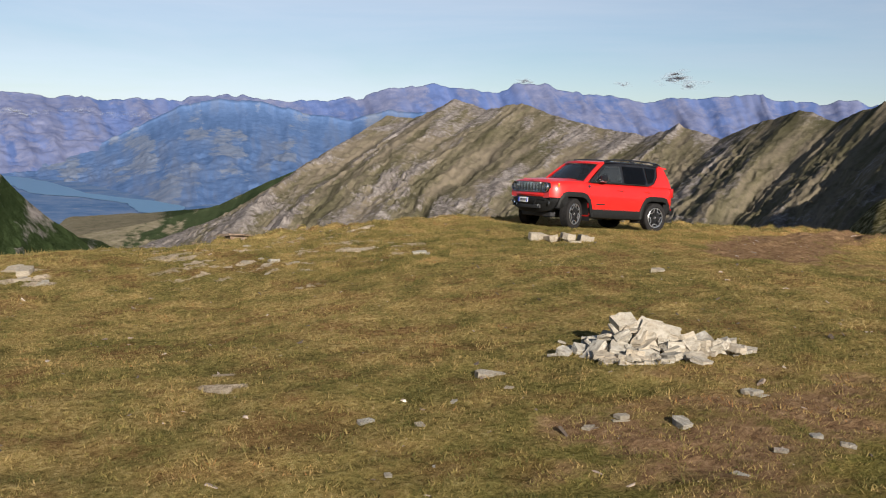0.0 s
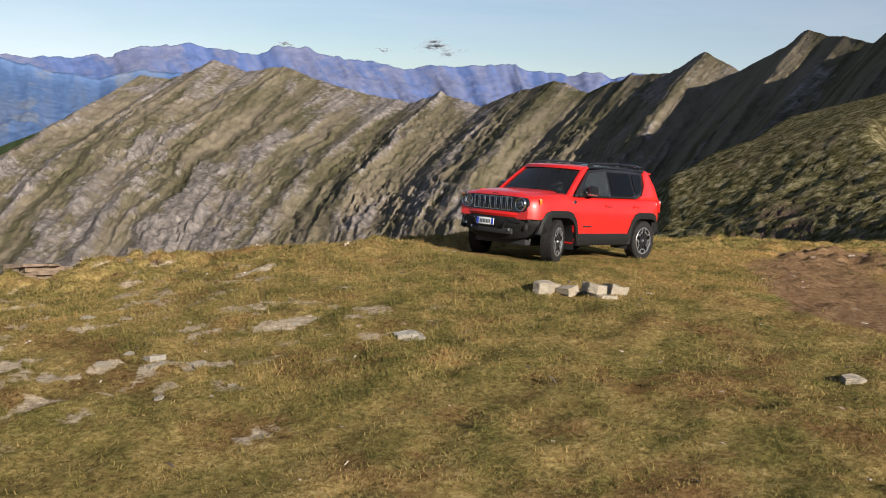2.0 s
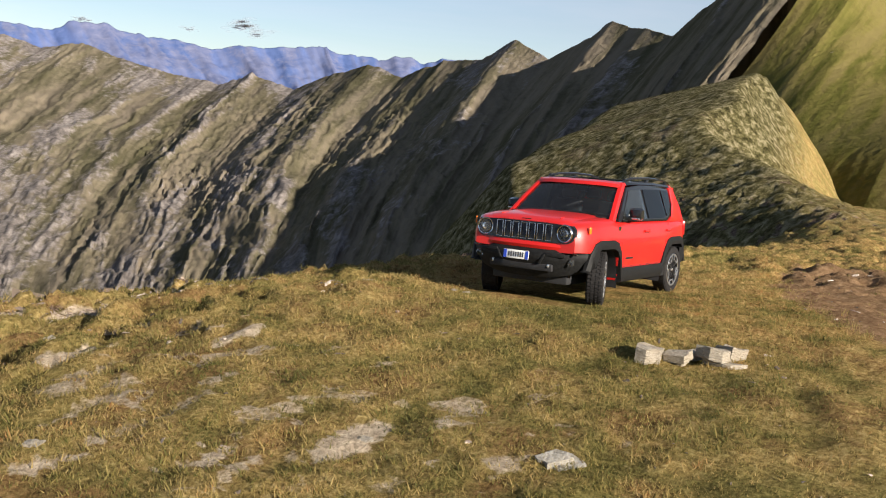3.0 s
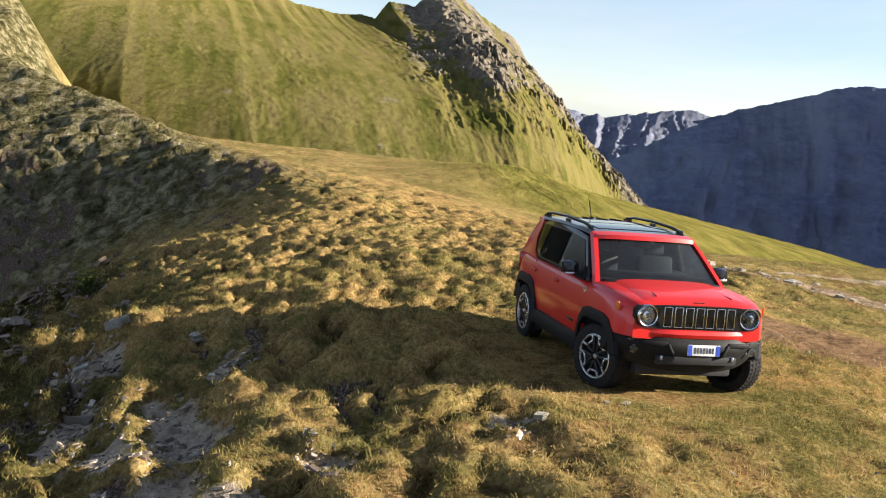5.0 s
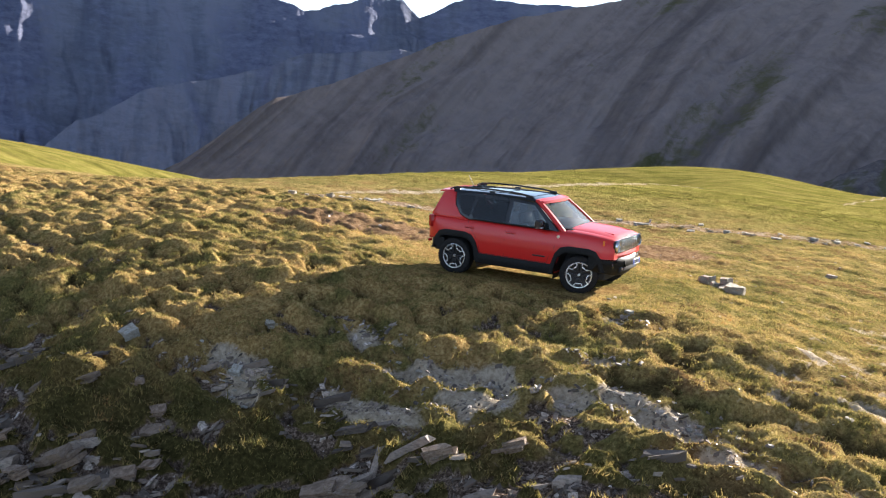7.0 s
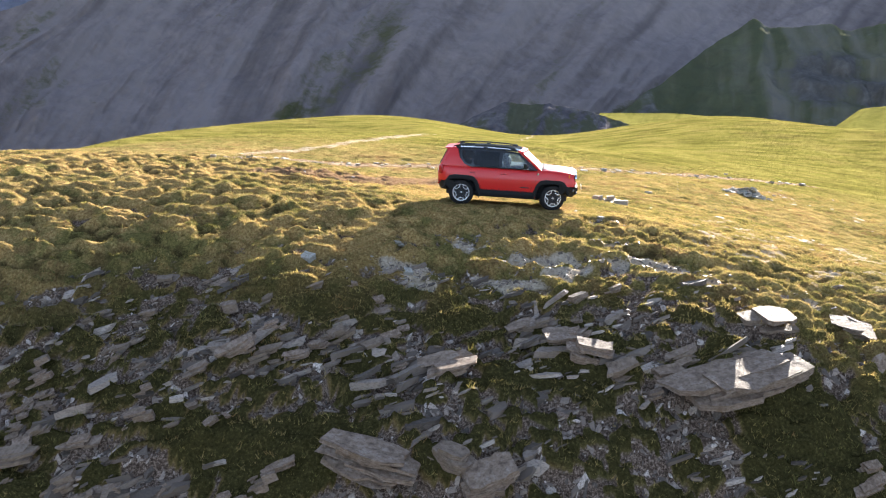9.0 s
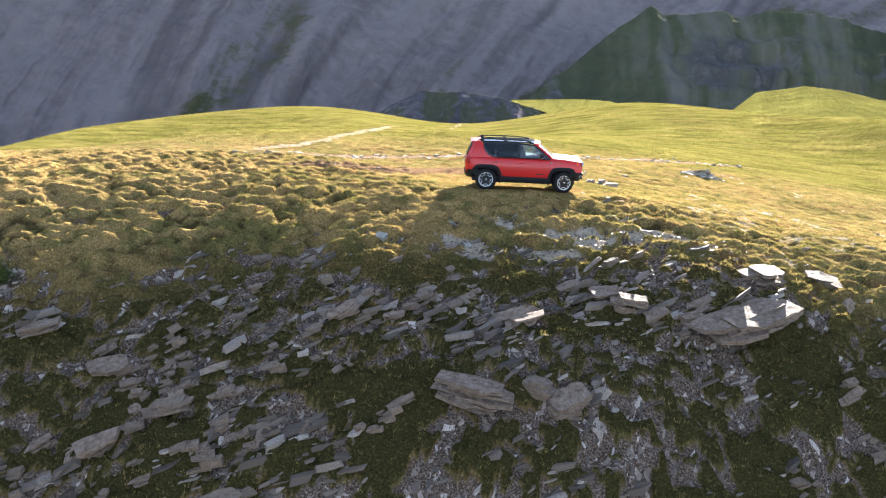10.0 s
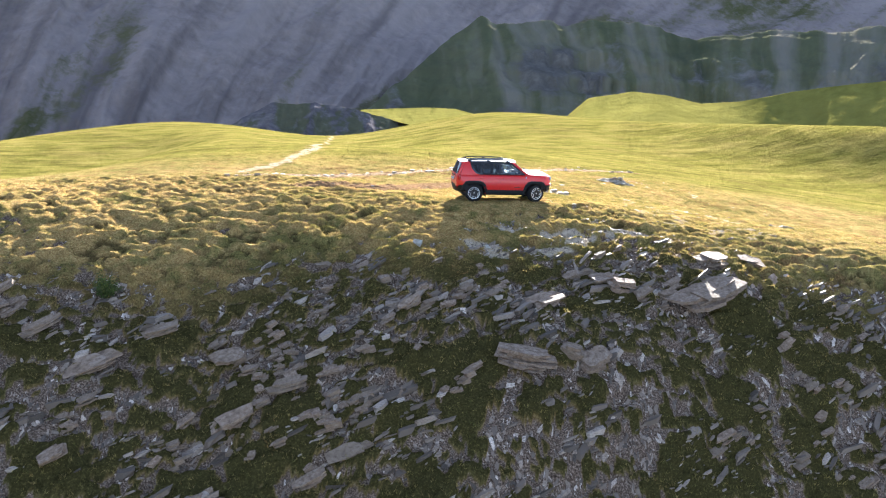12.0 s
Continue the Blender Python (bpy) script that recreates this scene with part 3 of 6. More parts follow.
ridge("mountain_ridge", EYE_A,
      [(252, -8.5, 1500), (250, -6.6, 1500), (248.8, -5, 1500), (245, -3.2, 1450), (243.4, -1.3, 1400), (240.9, 0.8, 1350), (239.3, 0.6, 1330), (237, 1.8, 1300), (235.1, 1.3, 1280), (233, 1.8, 1250), (230.8, 1.0, 1200),
       (229.5, 0.5, 1180), (226, 0.0, 1100), (224.1, 0.7, 1050), (221.8, -0.1, 1000), (217.7, 1.7, 880), (215.7, 1.1, 840), (213.4, 2.3, 790), (211.3, 2.3, 740), (209.4, 3.5, 700), (207.5, 2.6, 660),
       (204.1, 4.8, 580), (200.8, 4.3, 500), (198.5, 6.5, 450), (195, 8.6, 400), (193.6, 8.6, 396)],
      [(268, -12, 800), (258, -14, 700), (246, -16, 600), (234, -17, 500), (222, -15, 400), (212, -12, 320), (203, -8, 260)],
      1100, 280, 24, 26, MAT_RIDGE, 101, lambda u, w: 0.16 + 0.3 * smooth(0.2, 0.0, w) * smooth(0.85, 0.6, u) + 0.3 * smooth(0.3, 0.1, u) + 0.35 * smooth(0.35, 0.75, w) * smooth(0.6, 0.35, u), 0.12, jag=0.2, fine=lambda u, w: 0.5 - 0.36 * smooth(0.45, 0.7, u), rough=lambda u, w: 1 - 0.55 * smooth(0.62, 0.85, u), label="long grey-green rocky mountain ridge with gullies and lit spurs")
ridge("green_mountain", EYE_B,
      [(192.4, 8.6, 394), (190, 8.4, 400), (185, 5.4, 480), (181, 4.2, 520), (178.6, 3.7, 540), (175, 3.1, 560), (172.6, 3, 560), (171.9, 4, 560), (170.4, 3.9, 560), (169, 5.2, 570), (168.3, 5.2, 570), (166.3, 3.8, 580), (164.2, 2.6, 590), (162.2, -0.4, 580), (159.5, -2.6, 560), (157, -4.8, 540), (156, -6, 530)],
      [(201, -8.2, 254), (194, -6.2, 180), (187, -5.4, 138), (180, -5.6, 116), (174, -6.2, 105), (168, -7, 100), (164, -7.3, 105), (161, -7.5, 120), (158.5, -8.3, 150), (156.5, -8.8, 185), (155, -9, 220)],
      700, 230, 18, 17, MAT_GREEN, 201, lambda u, w: -0.55 + 1.2 * smooth(0.5, 0.6, u + 0.1 * w) * smooth(1.0, 0.5, w), 0.05, jag=0.35, rough=lambda u, w: 0.05 + 0.6 * smooth(0.5, 0.64, u + 0.05 * w) * smooth(1.0, 0.45, w), fine=0.8, grain=0.05, curve=0.72, fade=5.0, label="steep green grass mountain side with rocky spurs")
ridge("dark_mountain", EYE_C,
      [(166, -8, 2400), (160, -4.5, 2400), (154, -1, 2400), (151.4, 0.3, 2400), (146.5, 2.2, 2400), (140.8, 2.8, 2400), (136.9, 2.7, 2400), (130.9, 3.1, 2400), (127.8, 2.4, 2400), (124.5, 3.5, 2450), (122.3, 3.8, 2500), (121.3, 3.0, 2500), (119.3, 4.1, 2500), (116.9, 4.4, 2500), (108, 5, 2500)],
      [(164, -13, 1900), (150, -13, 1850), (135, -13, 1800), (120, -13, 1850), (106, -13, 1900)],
      700, 240, 13, 90, MAT_DARK_HAZE, 301, 0.4, 0.1, jag=0.16, fine=0.4, ledge=70.0, grain=0.28, label="huge dark shaded rock mountain with cliff bands")
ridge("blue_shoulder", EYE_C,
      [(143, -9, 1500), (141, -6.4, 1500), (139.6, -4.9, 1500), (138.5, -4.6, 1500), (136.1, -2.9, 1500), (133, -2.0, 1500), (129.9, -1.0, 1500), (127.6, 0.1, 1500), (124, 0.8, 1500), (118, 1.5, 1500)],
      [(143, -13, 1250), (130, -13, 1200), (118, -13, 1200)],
      300, 110, 9, 40, MAT_DARK_HAZE, 341, 0.15, 0.1, jag=0.06, fine=0.3, label="haze-blue shaded mountain shoulder before the cliffs")
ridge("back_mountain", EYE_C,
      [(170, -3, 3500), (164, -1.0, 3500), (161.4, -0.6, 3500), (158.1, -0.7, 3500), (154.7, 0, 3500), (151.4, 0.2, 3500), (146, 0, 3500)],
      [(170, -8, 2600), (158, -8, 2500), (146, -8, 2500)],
      300, 80, 14, 110, MAT_DARK_HAZE, 321, 0.05, 0.2, jag=0.35, fine=0.3, label="distant dark rock mountain")
ridge("scree_mountain", EYE_C,
      [(140, -10.5, 310), (136, -7.6, 325), (134.3, -6.3, 330), (129.7, -2.5, 345), (126.4, -1.2, 360), (122.5, 0.7, 375), (116.8, 3.5, 400), (110.6, 5.4, 430), (104, 8.5, 470), (96, 11, 490), (88, 10.5, 500), (82, 10, 530), (74, 9.5, 580), (66, 9, 620), (58, 8.5, 660), (44, 8, 700)],
      [(152, -17, 290), (133, -16, 260), (114, -13, 255), (96, -11, 260), (76, -8.5, 320), (54, -7, 360)],
      900, 240, 11, 13, MAT_SCREE, 401, lambda u, w: -0.02 + 0.25 * smooth(0.45, 0.85, w) + 0.34 * smooth(0.6, 0.78, u), 0.25, jag=0.12, fine=0.3, ribmask=0.55, blots=0.85, grain=0.2, label="dark shaded scree mountain side with sparse grass")
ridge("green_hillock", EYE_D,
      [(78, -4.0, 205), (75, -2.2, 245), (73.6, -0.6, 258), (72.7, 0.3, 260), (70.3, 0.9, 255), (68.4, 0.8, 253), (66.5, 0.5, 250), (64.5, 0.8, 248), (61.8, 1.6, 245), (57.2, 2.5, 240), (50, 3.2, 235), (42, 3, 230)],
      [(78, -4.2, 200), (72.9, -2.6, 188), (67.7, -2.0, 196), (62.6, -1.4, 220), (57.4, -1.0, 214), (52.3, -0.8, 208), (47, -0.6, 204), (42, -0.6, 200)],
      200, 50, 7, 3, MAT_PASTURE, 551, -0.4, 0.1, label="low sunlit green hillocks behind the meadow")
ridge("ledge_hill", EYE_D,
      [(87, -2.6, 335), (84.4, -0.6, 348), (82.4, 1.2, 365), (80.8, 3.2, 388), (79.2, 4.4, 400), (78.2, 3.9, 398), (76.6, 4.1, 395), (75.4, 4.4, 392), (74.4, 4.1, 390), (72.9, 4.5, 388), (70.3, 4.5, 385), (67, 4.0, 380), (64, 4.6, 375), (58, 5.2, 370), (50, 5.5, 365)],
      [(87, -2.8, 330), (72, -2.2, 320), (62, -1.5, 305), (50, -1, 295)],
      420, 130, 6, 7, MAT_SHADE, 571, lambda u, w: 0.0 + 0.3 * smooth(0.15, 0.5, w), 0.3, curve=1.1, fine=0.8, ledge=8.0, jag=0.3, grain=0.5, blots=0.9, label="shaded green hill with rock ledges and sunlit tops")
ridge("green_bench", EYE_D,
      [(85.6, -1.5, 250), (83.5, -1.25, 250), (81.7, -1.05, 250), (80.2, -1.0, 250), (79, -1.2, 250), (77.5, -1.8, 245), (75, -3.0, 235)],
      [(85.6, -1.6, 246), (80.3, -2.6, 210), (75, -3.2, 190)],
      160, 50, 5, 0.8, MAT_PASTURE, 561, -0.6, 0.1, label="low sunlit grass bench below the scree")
ridge("rock_knoll", EYE_D,
      [(95, -4.6, 225), (93.5, -3.6, 228), (92.2, -2.5, 230), (90.7, -1.6, 232), (88.1, -1.3, 234), (86, -1.5, 234), (84.0, -1.8, 234), (82.2, -2.4, 232), (80, -3.6, 225)],
      [(95, -5.2, 212), (88, -5.0, 205), (80, -4.6, 205)],
      220, 60, 8, 2.5, MAT_KNOLL, 581, 0.45, 0.3, fine=0.8, jag=0.12, label="dark shaded rock knoll behind the meadow")
ridge("forest_slope", EYE_A,
      [(275, 2, 620), (268, -0.5, 640), (262, -2.9, 660), (260.5, -4.6, 680), (258, -6.5, 690), (256, -7.9, 700), (253, -10, 720)],
      [(278, -14, 420), (266, -16, 420), (252, -15, 480)],
      200, 80, 8, 20, MAT_FOREST, 601, 0.1, 0.3, label="dark wooded mountain side with a pale cliff")
ridge("wooded_shoulder", EYE_A,
      [(262, -8.5, 1500), (258.3, -6.3, 1550), (254.7, -5.6, 1600), (250.4, -4.5, 1700), (247.6, -3.1, 1700), (245, -2.0, 1700), (243.4, -1.1, 1700), (241, 0.2, 1700), (239, 0.5, 1700)],
      [(264, -11, 1100), (252, -11, 1150), (240, -10, 1200)],
      300, 120, 9, 22, MAT_FIELDS, 651, lambda u, w: 0.08 + 0.6 * smooth(0.55, 0.4, u), 0.15, fine=0.3, blots=0.8, label="dark wooded mountain shoulder above tan fields")
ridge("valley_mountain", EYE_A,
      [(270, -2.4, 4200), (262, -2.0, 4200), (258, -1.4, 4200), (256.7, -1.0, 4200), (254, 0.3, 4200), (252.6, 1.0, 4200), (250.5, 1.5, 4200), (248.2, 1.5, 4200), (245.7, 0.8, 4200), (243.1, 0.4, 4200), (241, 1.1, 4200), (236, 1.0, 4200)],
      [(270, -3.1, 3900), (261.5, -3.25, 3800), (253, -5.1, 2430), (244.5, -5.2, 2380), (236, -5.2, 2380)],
      420, 120, 12, 55, MAT_BLUE_HAZE, 671, 0.12, 0.15, jag=0.2, back=0.05, fine=0.4, blots=1.1, curve=0.6, label="blue hazy wooded mountain above the lake")
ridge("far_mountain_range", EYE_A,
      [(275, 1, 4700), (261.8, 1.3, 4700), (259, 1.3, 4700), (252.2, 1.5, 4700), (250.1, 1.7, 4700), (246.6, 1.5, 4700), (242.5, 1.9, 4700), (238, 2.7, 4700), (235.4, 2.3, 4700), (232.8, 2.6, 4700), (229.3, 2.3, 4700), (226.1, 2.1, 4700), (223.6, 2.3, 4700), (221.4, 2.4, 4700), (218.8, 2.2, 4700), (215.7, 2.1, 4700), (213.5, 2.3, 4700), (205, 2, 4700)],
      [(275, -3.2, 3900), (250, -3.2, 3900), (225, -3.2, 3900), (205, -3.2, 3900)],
      520, 90, 30, 80, MAT_FAR_HAZE, 701, 0.35, 0.2, jag=0.45, back=0.03, label="far blue hazy mountain range")

# ---- small clouds over the far range ----
def build_cloud(az, el, d, wide, tall, seed, label):
    """A ragged puff: many small lumps in one mesh."""
    rnd = random.Random(seed)
    bm = bmesh.new()
    for k in range(90):
        u, v = rnd.gauss(0, 0.4), rnd.gauss(0, 0.3)
        v += 0.35 * u + 0.25 * math.sin(5 * u + seed)
        r = tall * rnd.uniform(0.08, 0.2)
        m = Matrix.Translation((rnd.uniform(-60, 60), u * wide, v * tall * (1 - 0.6 * abs(u)))) @ Matrix.Diagonal((1, rnd.uniform(1.5, 3.5), rnd.uniform(0.4, 0.8), 1))
        for vert in bmesh.ops.create_icosphere(bm, subdivisions=2, radius=r, matrix=m)["verts"]:
            vert.co += vert.co.normalized() * r * 0.25 * noise.noise(vert.co * (2.2 / r))
    me = bpy.data.meshes.new("cloud")
    bm.to_mesh(me)
    bm.free()
    me.polygons.foreach_set("use_smooth", np.ones(len(me.polygons), bool))
    me.materials.append(MAT_CLOUD)
    ob = new("cloud", me)
    ob.matrix_world = Matrix.Translation((EYE_A[0] + d * math.cos(radians(az)), EYE_A[1] + d * math.sin(radians(az)), EYE_A[2] + d * math.tan(radians(el)))) @ pose(0, 0, 0, 0, 0, az)
    return tagged(ob, label, "cloud", kind="structure")


def cloud_material():
    n = Nodes("cloud_vapour")
    n.done((0.36, 0.38, 0.43), 1.0, 0, 0.0)
    clear = n.tree.nodes.new("ShaderNodeBsdfTransparent")
    thin = n.tree.nodes.new("ShaderNodeMixShader")
    n.link(n.math("MULTIPLY", n.band(n.noise(0.02, 4, 0.6), 0.3, 0.75), 0.16), thin.inputs[0])
    n.tree.links.new(clear.outputs[0], thin.inputs[1])
    n.tree.links.new(n.bsdf.outputs[0], thin.inputs[2])
    n.tree.links.new(thin.outputs[0], n.tree.nodes["Material Output"].inputs[0])
    return n.mat


MAT_CLOUD = cloud_material()
for az, el, d, wide, tall, seed in ((224.4, 3.15, 4750, 110, 60, 1), (233.1, 2.95, 4750, 50, 24, 3), (227.5, 2.9, 4750, 45, 18, 4)):
    build_cloud(az, el, d, wide, tall, seed, "small grey ragged cloud over the far range")
build_cloud(256.2, 0.5, 4450, 300, 26, 5, "flat white bank of mist in the far valley")
build_cloud(260.8, 0.4, 4450, 90, 30, 6, "small white cloud in the far valley")

# ---- lake in the valley ----
def build_lake():
    shore = [(262.5, -2.84), (260.49, -3.08), (259.34, -3.31), (257.6, -3.86), (255.25, -4.16), (253.5, -4.34), (252.27, -4.61), (252.64, -4.93), (253.41, -5.03), (254.89, -4.91), (255.43, -4.44), (257.95, -4.07), (259.67, -3.98), (260.54, -3.83), (261.22, -3.5), (262.5, -3.3)]
    bm = bmesh.new()
    level = -198.9
    ring = []
    for k, (az, el) in enumerate(shore + shore[:1]):
        d = (EYE_A[2] - level) / math.tan(radians(-el))
        ring.append(Vector((EYE_A[0] + d * math.cos(radians(az)), EYE_A[1] + d * math.sin(radians(az)), level)))
    pts = []
    for a, b in zip(ring[:-1], ring[1:]):
        for t in (0.0, 0.12, 0.25, 0.37, 0.5, 0.62, 0.75, 0.87):
            p = a.lerp(b, t)
            pts.append(p + Vector((1, 1, 0)) * (10 * noise.noise(p * 0.011) + 6 * noise.noise(p * 0.04)))
    top = [bm.verts.new(p) for p in pts]
    bm.faces.new(top)
    me = bpy.data.meshes.new("lake")
    bm.to_mesh(me)
    bm.free()
    me.materials.append(MAT_WATER)
    return tagged(new("lake", me), "pale blue lake far down in the valley", "water", kind="structure")


build_lake()

# ---- building things part by part ----
def part(name, bm, material, parent=None, label="", angle=38):
    me = bpy.data.meshes.new(name)
    bmesh.ops.recalc_face_normals(bm, faces=bm.faces[:])
    bm.to_mesh(me)
    bm.free()
    me.polygons.foreach_set("use_smooth", np.ones(len(me.polygons), bool))
    me.set_sharp_from_angle(angle=radians(angle))
    me.materials.append(material)
    ob = new(name, me)
    if parent:
        ob.parent = parent
    return tagged(ob, label)


def box(bm, centre, size, turn=(0, 0, 0), bevel=0.0, segments=2):
    m = pose(*centre, *turn) @ Matrix.Diagonal((*size, 1))
    made = bmesh.ops.create_cube(bm, size=1, matrix=m)["verts"]
    if bevel:
        edges = list({e for v in made for e in v.link_edges})
        bmesh.ops.bevel(bm, geom=edges, offset=bevel, segments=segments, affect="EDGES", profile=0.5)
    return bm


def beam(bm, a, b, width, depth, up=(0, 0, 1), bevel=0.0):
    a, b = Vector(a), Vector(b)
    z = (b - a).normalized()
    x = Vector(up).cross(z).normalized()
    y = z.cross(x)
    m = Matrix((x, y, z)).transposed().to_4x4()
    m.translation = (a + b) / 2
    made = bmesh.ops.create_cube(bm, size=1, matrix=m @ Matrix.Diagonal((width, depth, (b - a).length, 1)))["verts"]
    if bevel:
        bmesh.ops.bevel(bm, geom=list({e for v in made for e in v.link_edges}), offset=bevel, segments=2, affect="EDGES", profile=0.5)
    return bm


def loft(bm, loops, closed=True, caps=True):
    """Skin over loops of equally many places."""
    rings = [[bm.verts.new(p) for p in loop] for loop in loops]
    n = len(rings[0])
    for a, b in zip(rings[:-1], rings[1:]):
        for i in range(n if closed else n - 1):
            j = (i + 1) % n
            bm.faces.new((a[i], a[j], b[j], b[i]))
    if caps and closed:
        bm.faces.new(rings[0][::-1])
        bm.faces.new(rings[-1])
    return bm


def lathe(bm, profile, n=40, m=Matrix()):
    """Turn (radius, along) round the y axis."""
    loops = [[m @ Vector((r * math.sin(2 * math.pi * i / n), y, r * math.cos(2 * math.pi * i / n))) for i in range(n)] for r, y in profile]
    return loft(bm, loops, True, False)


def slab(bm, outline, shift, bevel=0.0):
    """A plate: an outline of places, given thickness along shift."""
    top = [bm.verts.new(p) for p in outline]
    low = [bm.verts.new(Vector(p) + Vector(shift)) for p in outline]
    faces = [bm.faces.new(top), bm.faces.new(low[::-1])]
    n = len(top)
    for i in range(n):
        j = (i + 1) % n
        faces.append(bm.faces.new((top[j], top[i], low[i], low[j])))
    if bevel:
        bmesh.ops.bevel(bm, geom=list({e for f in faces for e in f.edges}), offset=bevel, segments=2, affect="EDGES", profile=0.5)
    return bm


# ---- car materials ----
def paint_material():
    n = Nodes("red_car_paint")
    dust = n.noise(3.0, 6, 0.7)
    c = n.mix(n.math("MULTIPLY", n.band(dust, 0.5, 0.8), 0.05), (0.6, 0.014, 0.011), (0.45, 0.2, 0.13))
    n.bsdf.inputs["Coat Weight"].default_value = 0.5
    n.bsdf.inputs["Coat Roughness"].default_value = 0.06
    return n.done(c, n.math("ADD", 0.32, n.math("MULTIPLY", dust, 0.15)), 0.0, 0.4)


def plain(name, colour, rough, metal=0.0, scale=8.0, vary=0.25, spec=0.4):
    n = Nodes(name)
    t = n.noise(scale, 5, 0.65)
    c = n.mix(n.band(t, 0.35, 0.7), colour, tuple(min(1.0, v * (1 + vary) + 0.01 * vary) for v in colour))
    return n.done(c, n.math("ADD", rough, n.math("MULTIPLY", n.math("SUBTRACT", t, 0.5), 0.15)), metal, spec)


def glass_material(name, tint, transmission, rough=0.03):
    n = Nodes(name)
    n.bsdf.inputs["Transmission Weight"].default_value = transmission
    n.bsdf.inputs["IOR"].default_value = 1.55
    return n.done(tint, rough, 0, 0.75)


def pane_material(name, tint, haze, ior, rough=0.03):
    """A thin tinted pane: clear but for its tint, some dust, and gloss that grows at grazing angles."""
    n = Nodes(name)
    dust = n.noise(5, 5, 0.65)
    n.done((0.42, 0.4, 0.37), 0.6, 0, 0.1)
    clear = n.tree.nodes.new("ShaderNodeBsdfTransparent")
    clear.inputs[0].default_value = (*tint, 1)
    film = n.tree.nodes.new("ShaderNodeMixShader")
    n.link(n.math("MULTIPLY", dust, haze), film.inputs[0])
    n.tree.links.new(clear.outputs[0], film.inputs[1])
    n.tree.links.new(n.bsdf.outputs[0], film.inputs[2])
    gloss = n.tree.nodes.new("ShaderNodeBsdfGlossy")
    gloss.inputs["Roughness"].default_value = rough
    fresnel = n.tree.nodes.new("ShaderNodeFresnel")
    fresnel.inputs[0].default_value = ior
    both = n.tree.nodes.new("ShaderNodeMixShader")
    n.tree.links.new(fresnel.outputs[0], both.inputs[0])
    n.tree.links.new(film.outputs[0], both.inputs[1])
    n.tree.links.new(gloss.outputs[0], both.inputs[2])
    n.tree.links.new(both.outputs[0], n.tree.nodes["Material Output"].inputs[0])
    return n.mat


PAINT = paint_material()
BLACK_GLOSS = plain("black_roof_paint", (0.012, 0.012, 0.014), 0.12, 0, 3, 0.3, 0.5)
CLADDING = plain("black_plastic_cladding", (0.008, 0.008, 0.008), 0.58, 0, 30, 0.6, 0.16)
RUBBER = plain("tyre_rubber", (0.011, 0.01, 0.01), 0.8, 0, 25, 0.8, 0.2)
SILVER = plain("machined_alloy", (0.62, 0.62, 0.63), 0.28, 0.9, 20, 0.1)
CHROME = plain("satin_chrome", (0.66, 0.66, 0.67), 0.16, 1.0, 20, 0.1)
DARK_METAL = plain("dark_alloy", (0.03, 0.03, 0.032), 0.35, 0.5, 20, 0.3)
INSIDE = plain("dark_interior", (0.02, 0.02, 0.022), 0.7, 0, 12, 0.4)
WINDOW = pane_material("tinted_window", (0.22, 0.26, 0.3), 0.012, 1.45)
ROOF_GLASS = glass_material("roof_glass", (0.015, 0.019, 0.024), 0.25)
SCREEN = pane_material("windscreen_glass", (0.66, 0.72, 0.74), 0.05, 1.75, 0.15)
LENS = glass_material("lamp_lens", (0.92, 0.94, 0.96), 0.97, 0.02)
TAIL = plain("red_lamp_lens", (0.35, 0.012, 0.012), 0.12, 0, 20, 0.2, 0.5)
AMBER = plain("amber_lamp_lens", (0.65, 0.15, 0.012), 0.2, 0, 20, 0.2, 0.5)
PLATE_WHITE = plain("plate_white", (0.78, 0.78, 0.76), 0.4, 0, 30, 0.05)
PLATE_BLUE = plain("plate_blue", (0.03, 0.07, 0.45), 0.4, 0, 30, 0.1)
PLATE_DARK = plain("plate_marks", (0.05, 0.05, 0.06), 0.5, 0, 30, 0.1)


# ---- car ----
CAR = Matrix(((0.9982, -0.0018, -0.0598, 0), (0, 0.9996, -0.03, 0), (0.0599, 0.0299, 0.9978, 0), (0, 0, 0, 1)))
AXLE, TRACK_HALF, WHEEL_R = 1.285, 0.775, 0.348


def half_width(x):
    return float(np.interp(x, [-2.0, -1.96, -1.9, -1.82, -1.7, -1.5, -1.2, 0, 1.2, 1.55, 1.72, 1.84, 1.92, 1.985, 2.03], [0.62, 0.69, 0.755, 0.808, 0.845, 0.875, 0.89, 0.893, 0.89, 0.878, 0.852, 0.815, 0.77, 0.715, 0.65]))


def top_height(x):
    return float(np.interp(x, [-2.0, -1.9, 0.9, 1.0, 1.4, 1.75, 1.92, 2.0, 2.04, 2.07], [1.06, 1.10, 1.10, 1.12, 1.105, 1.075, 1.05, 1.02, 0.98, 0.93]))


def side_y(z, x=0.0):
    """Half width of the glasshouse at a height."""
    return float(np.interp(z, [1.05, 1.12, 1.35, 1.52, 1.6], [0.853, 0.835, 0.765, 0.70, 0.655])) - 0.075 * float(np.interp(x, [-1.95, -0.9], [1, 0]))


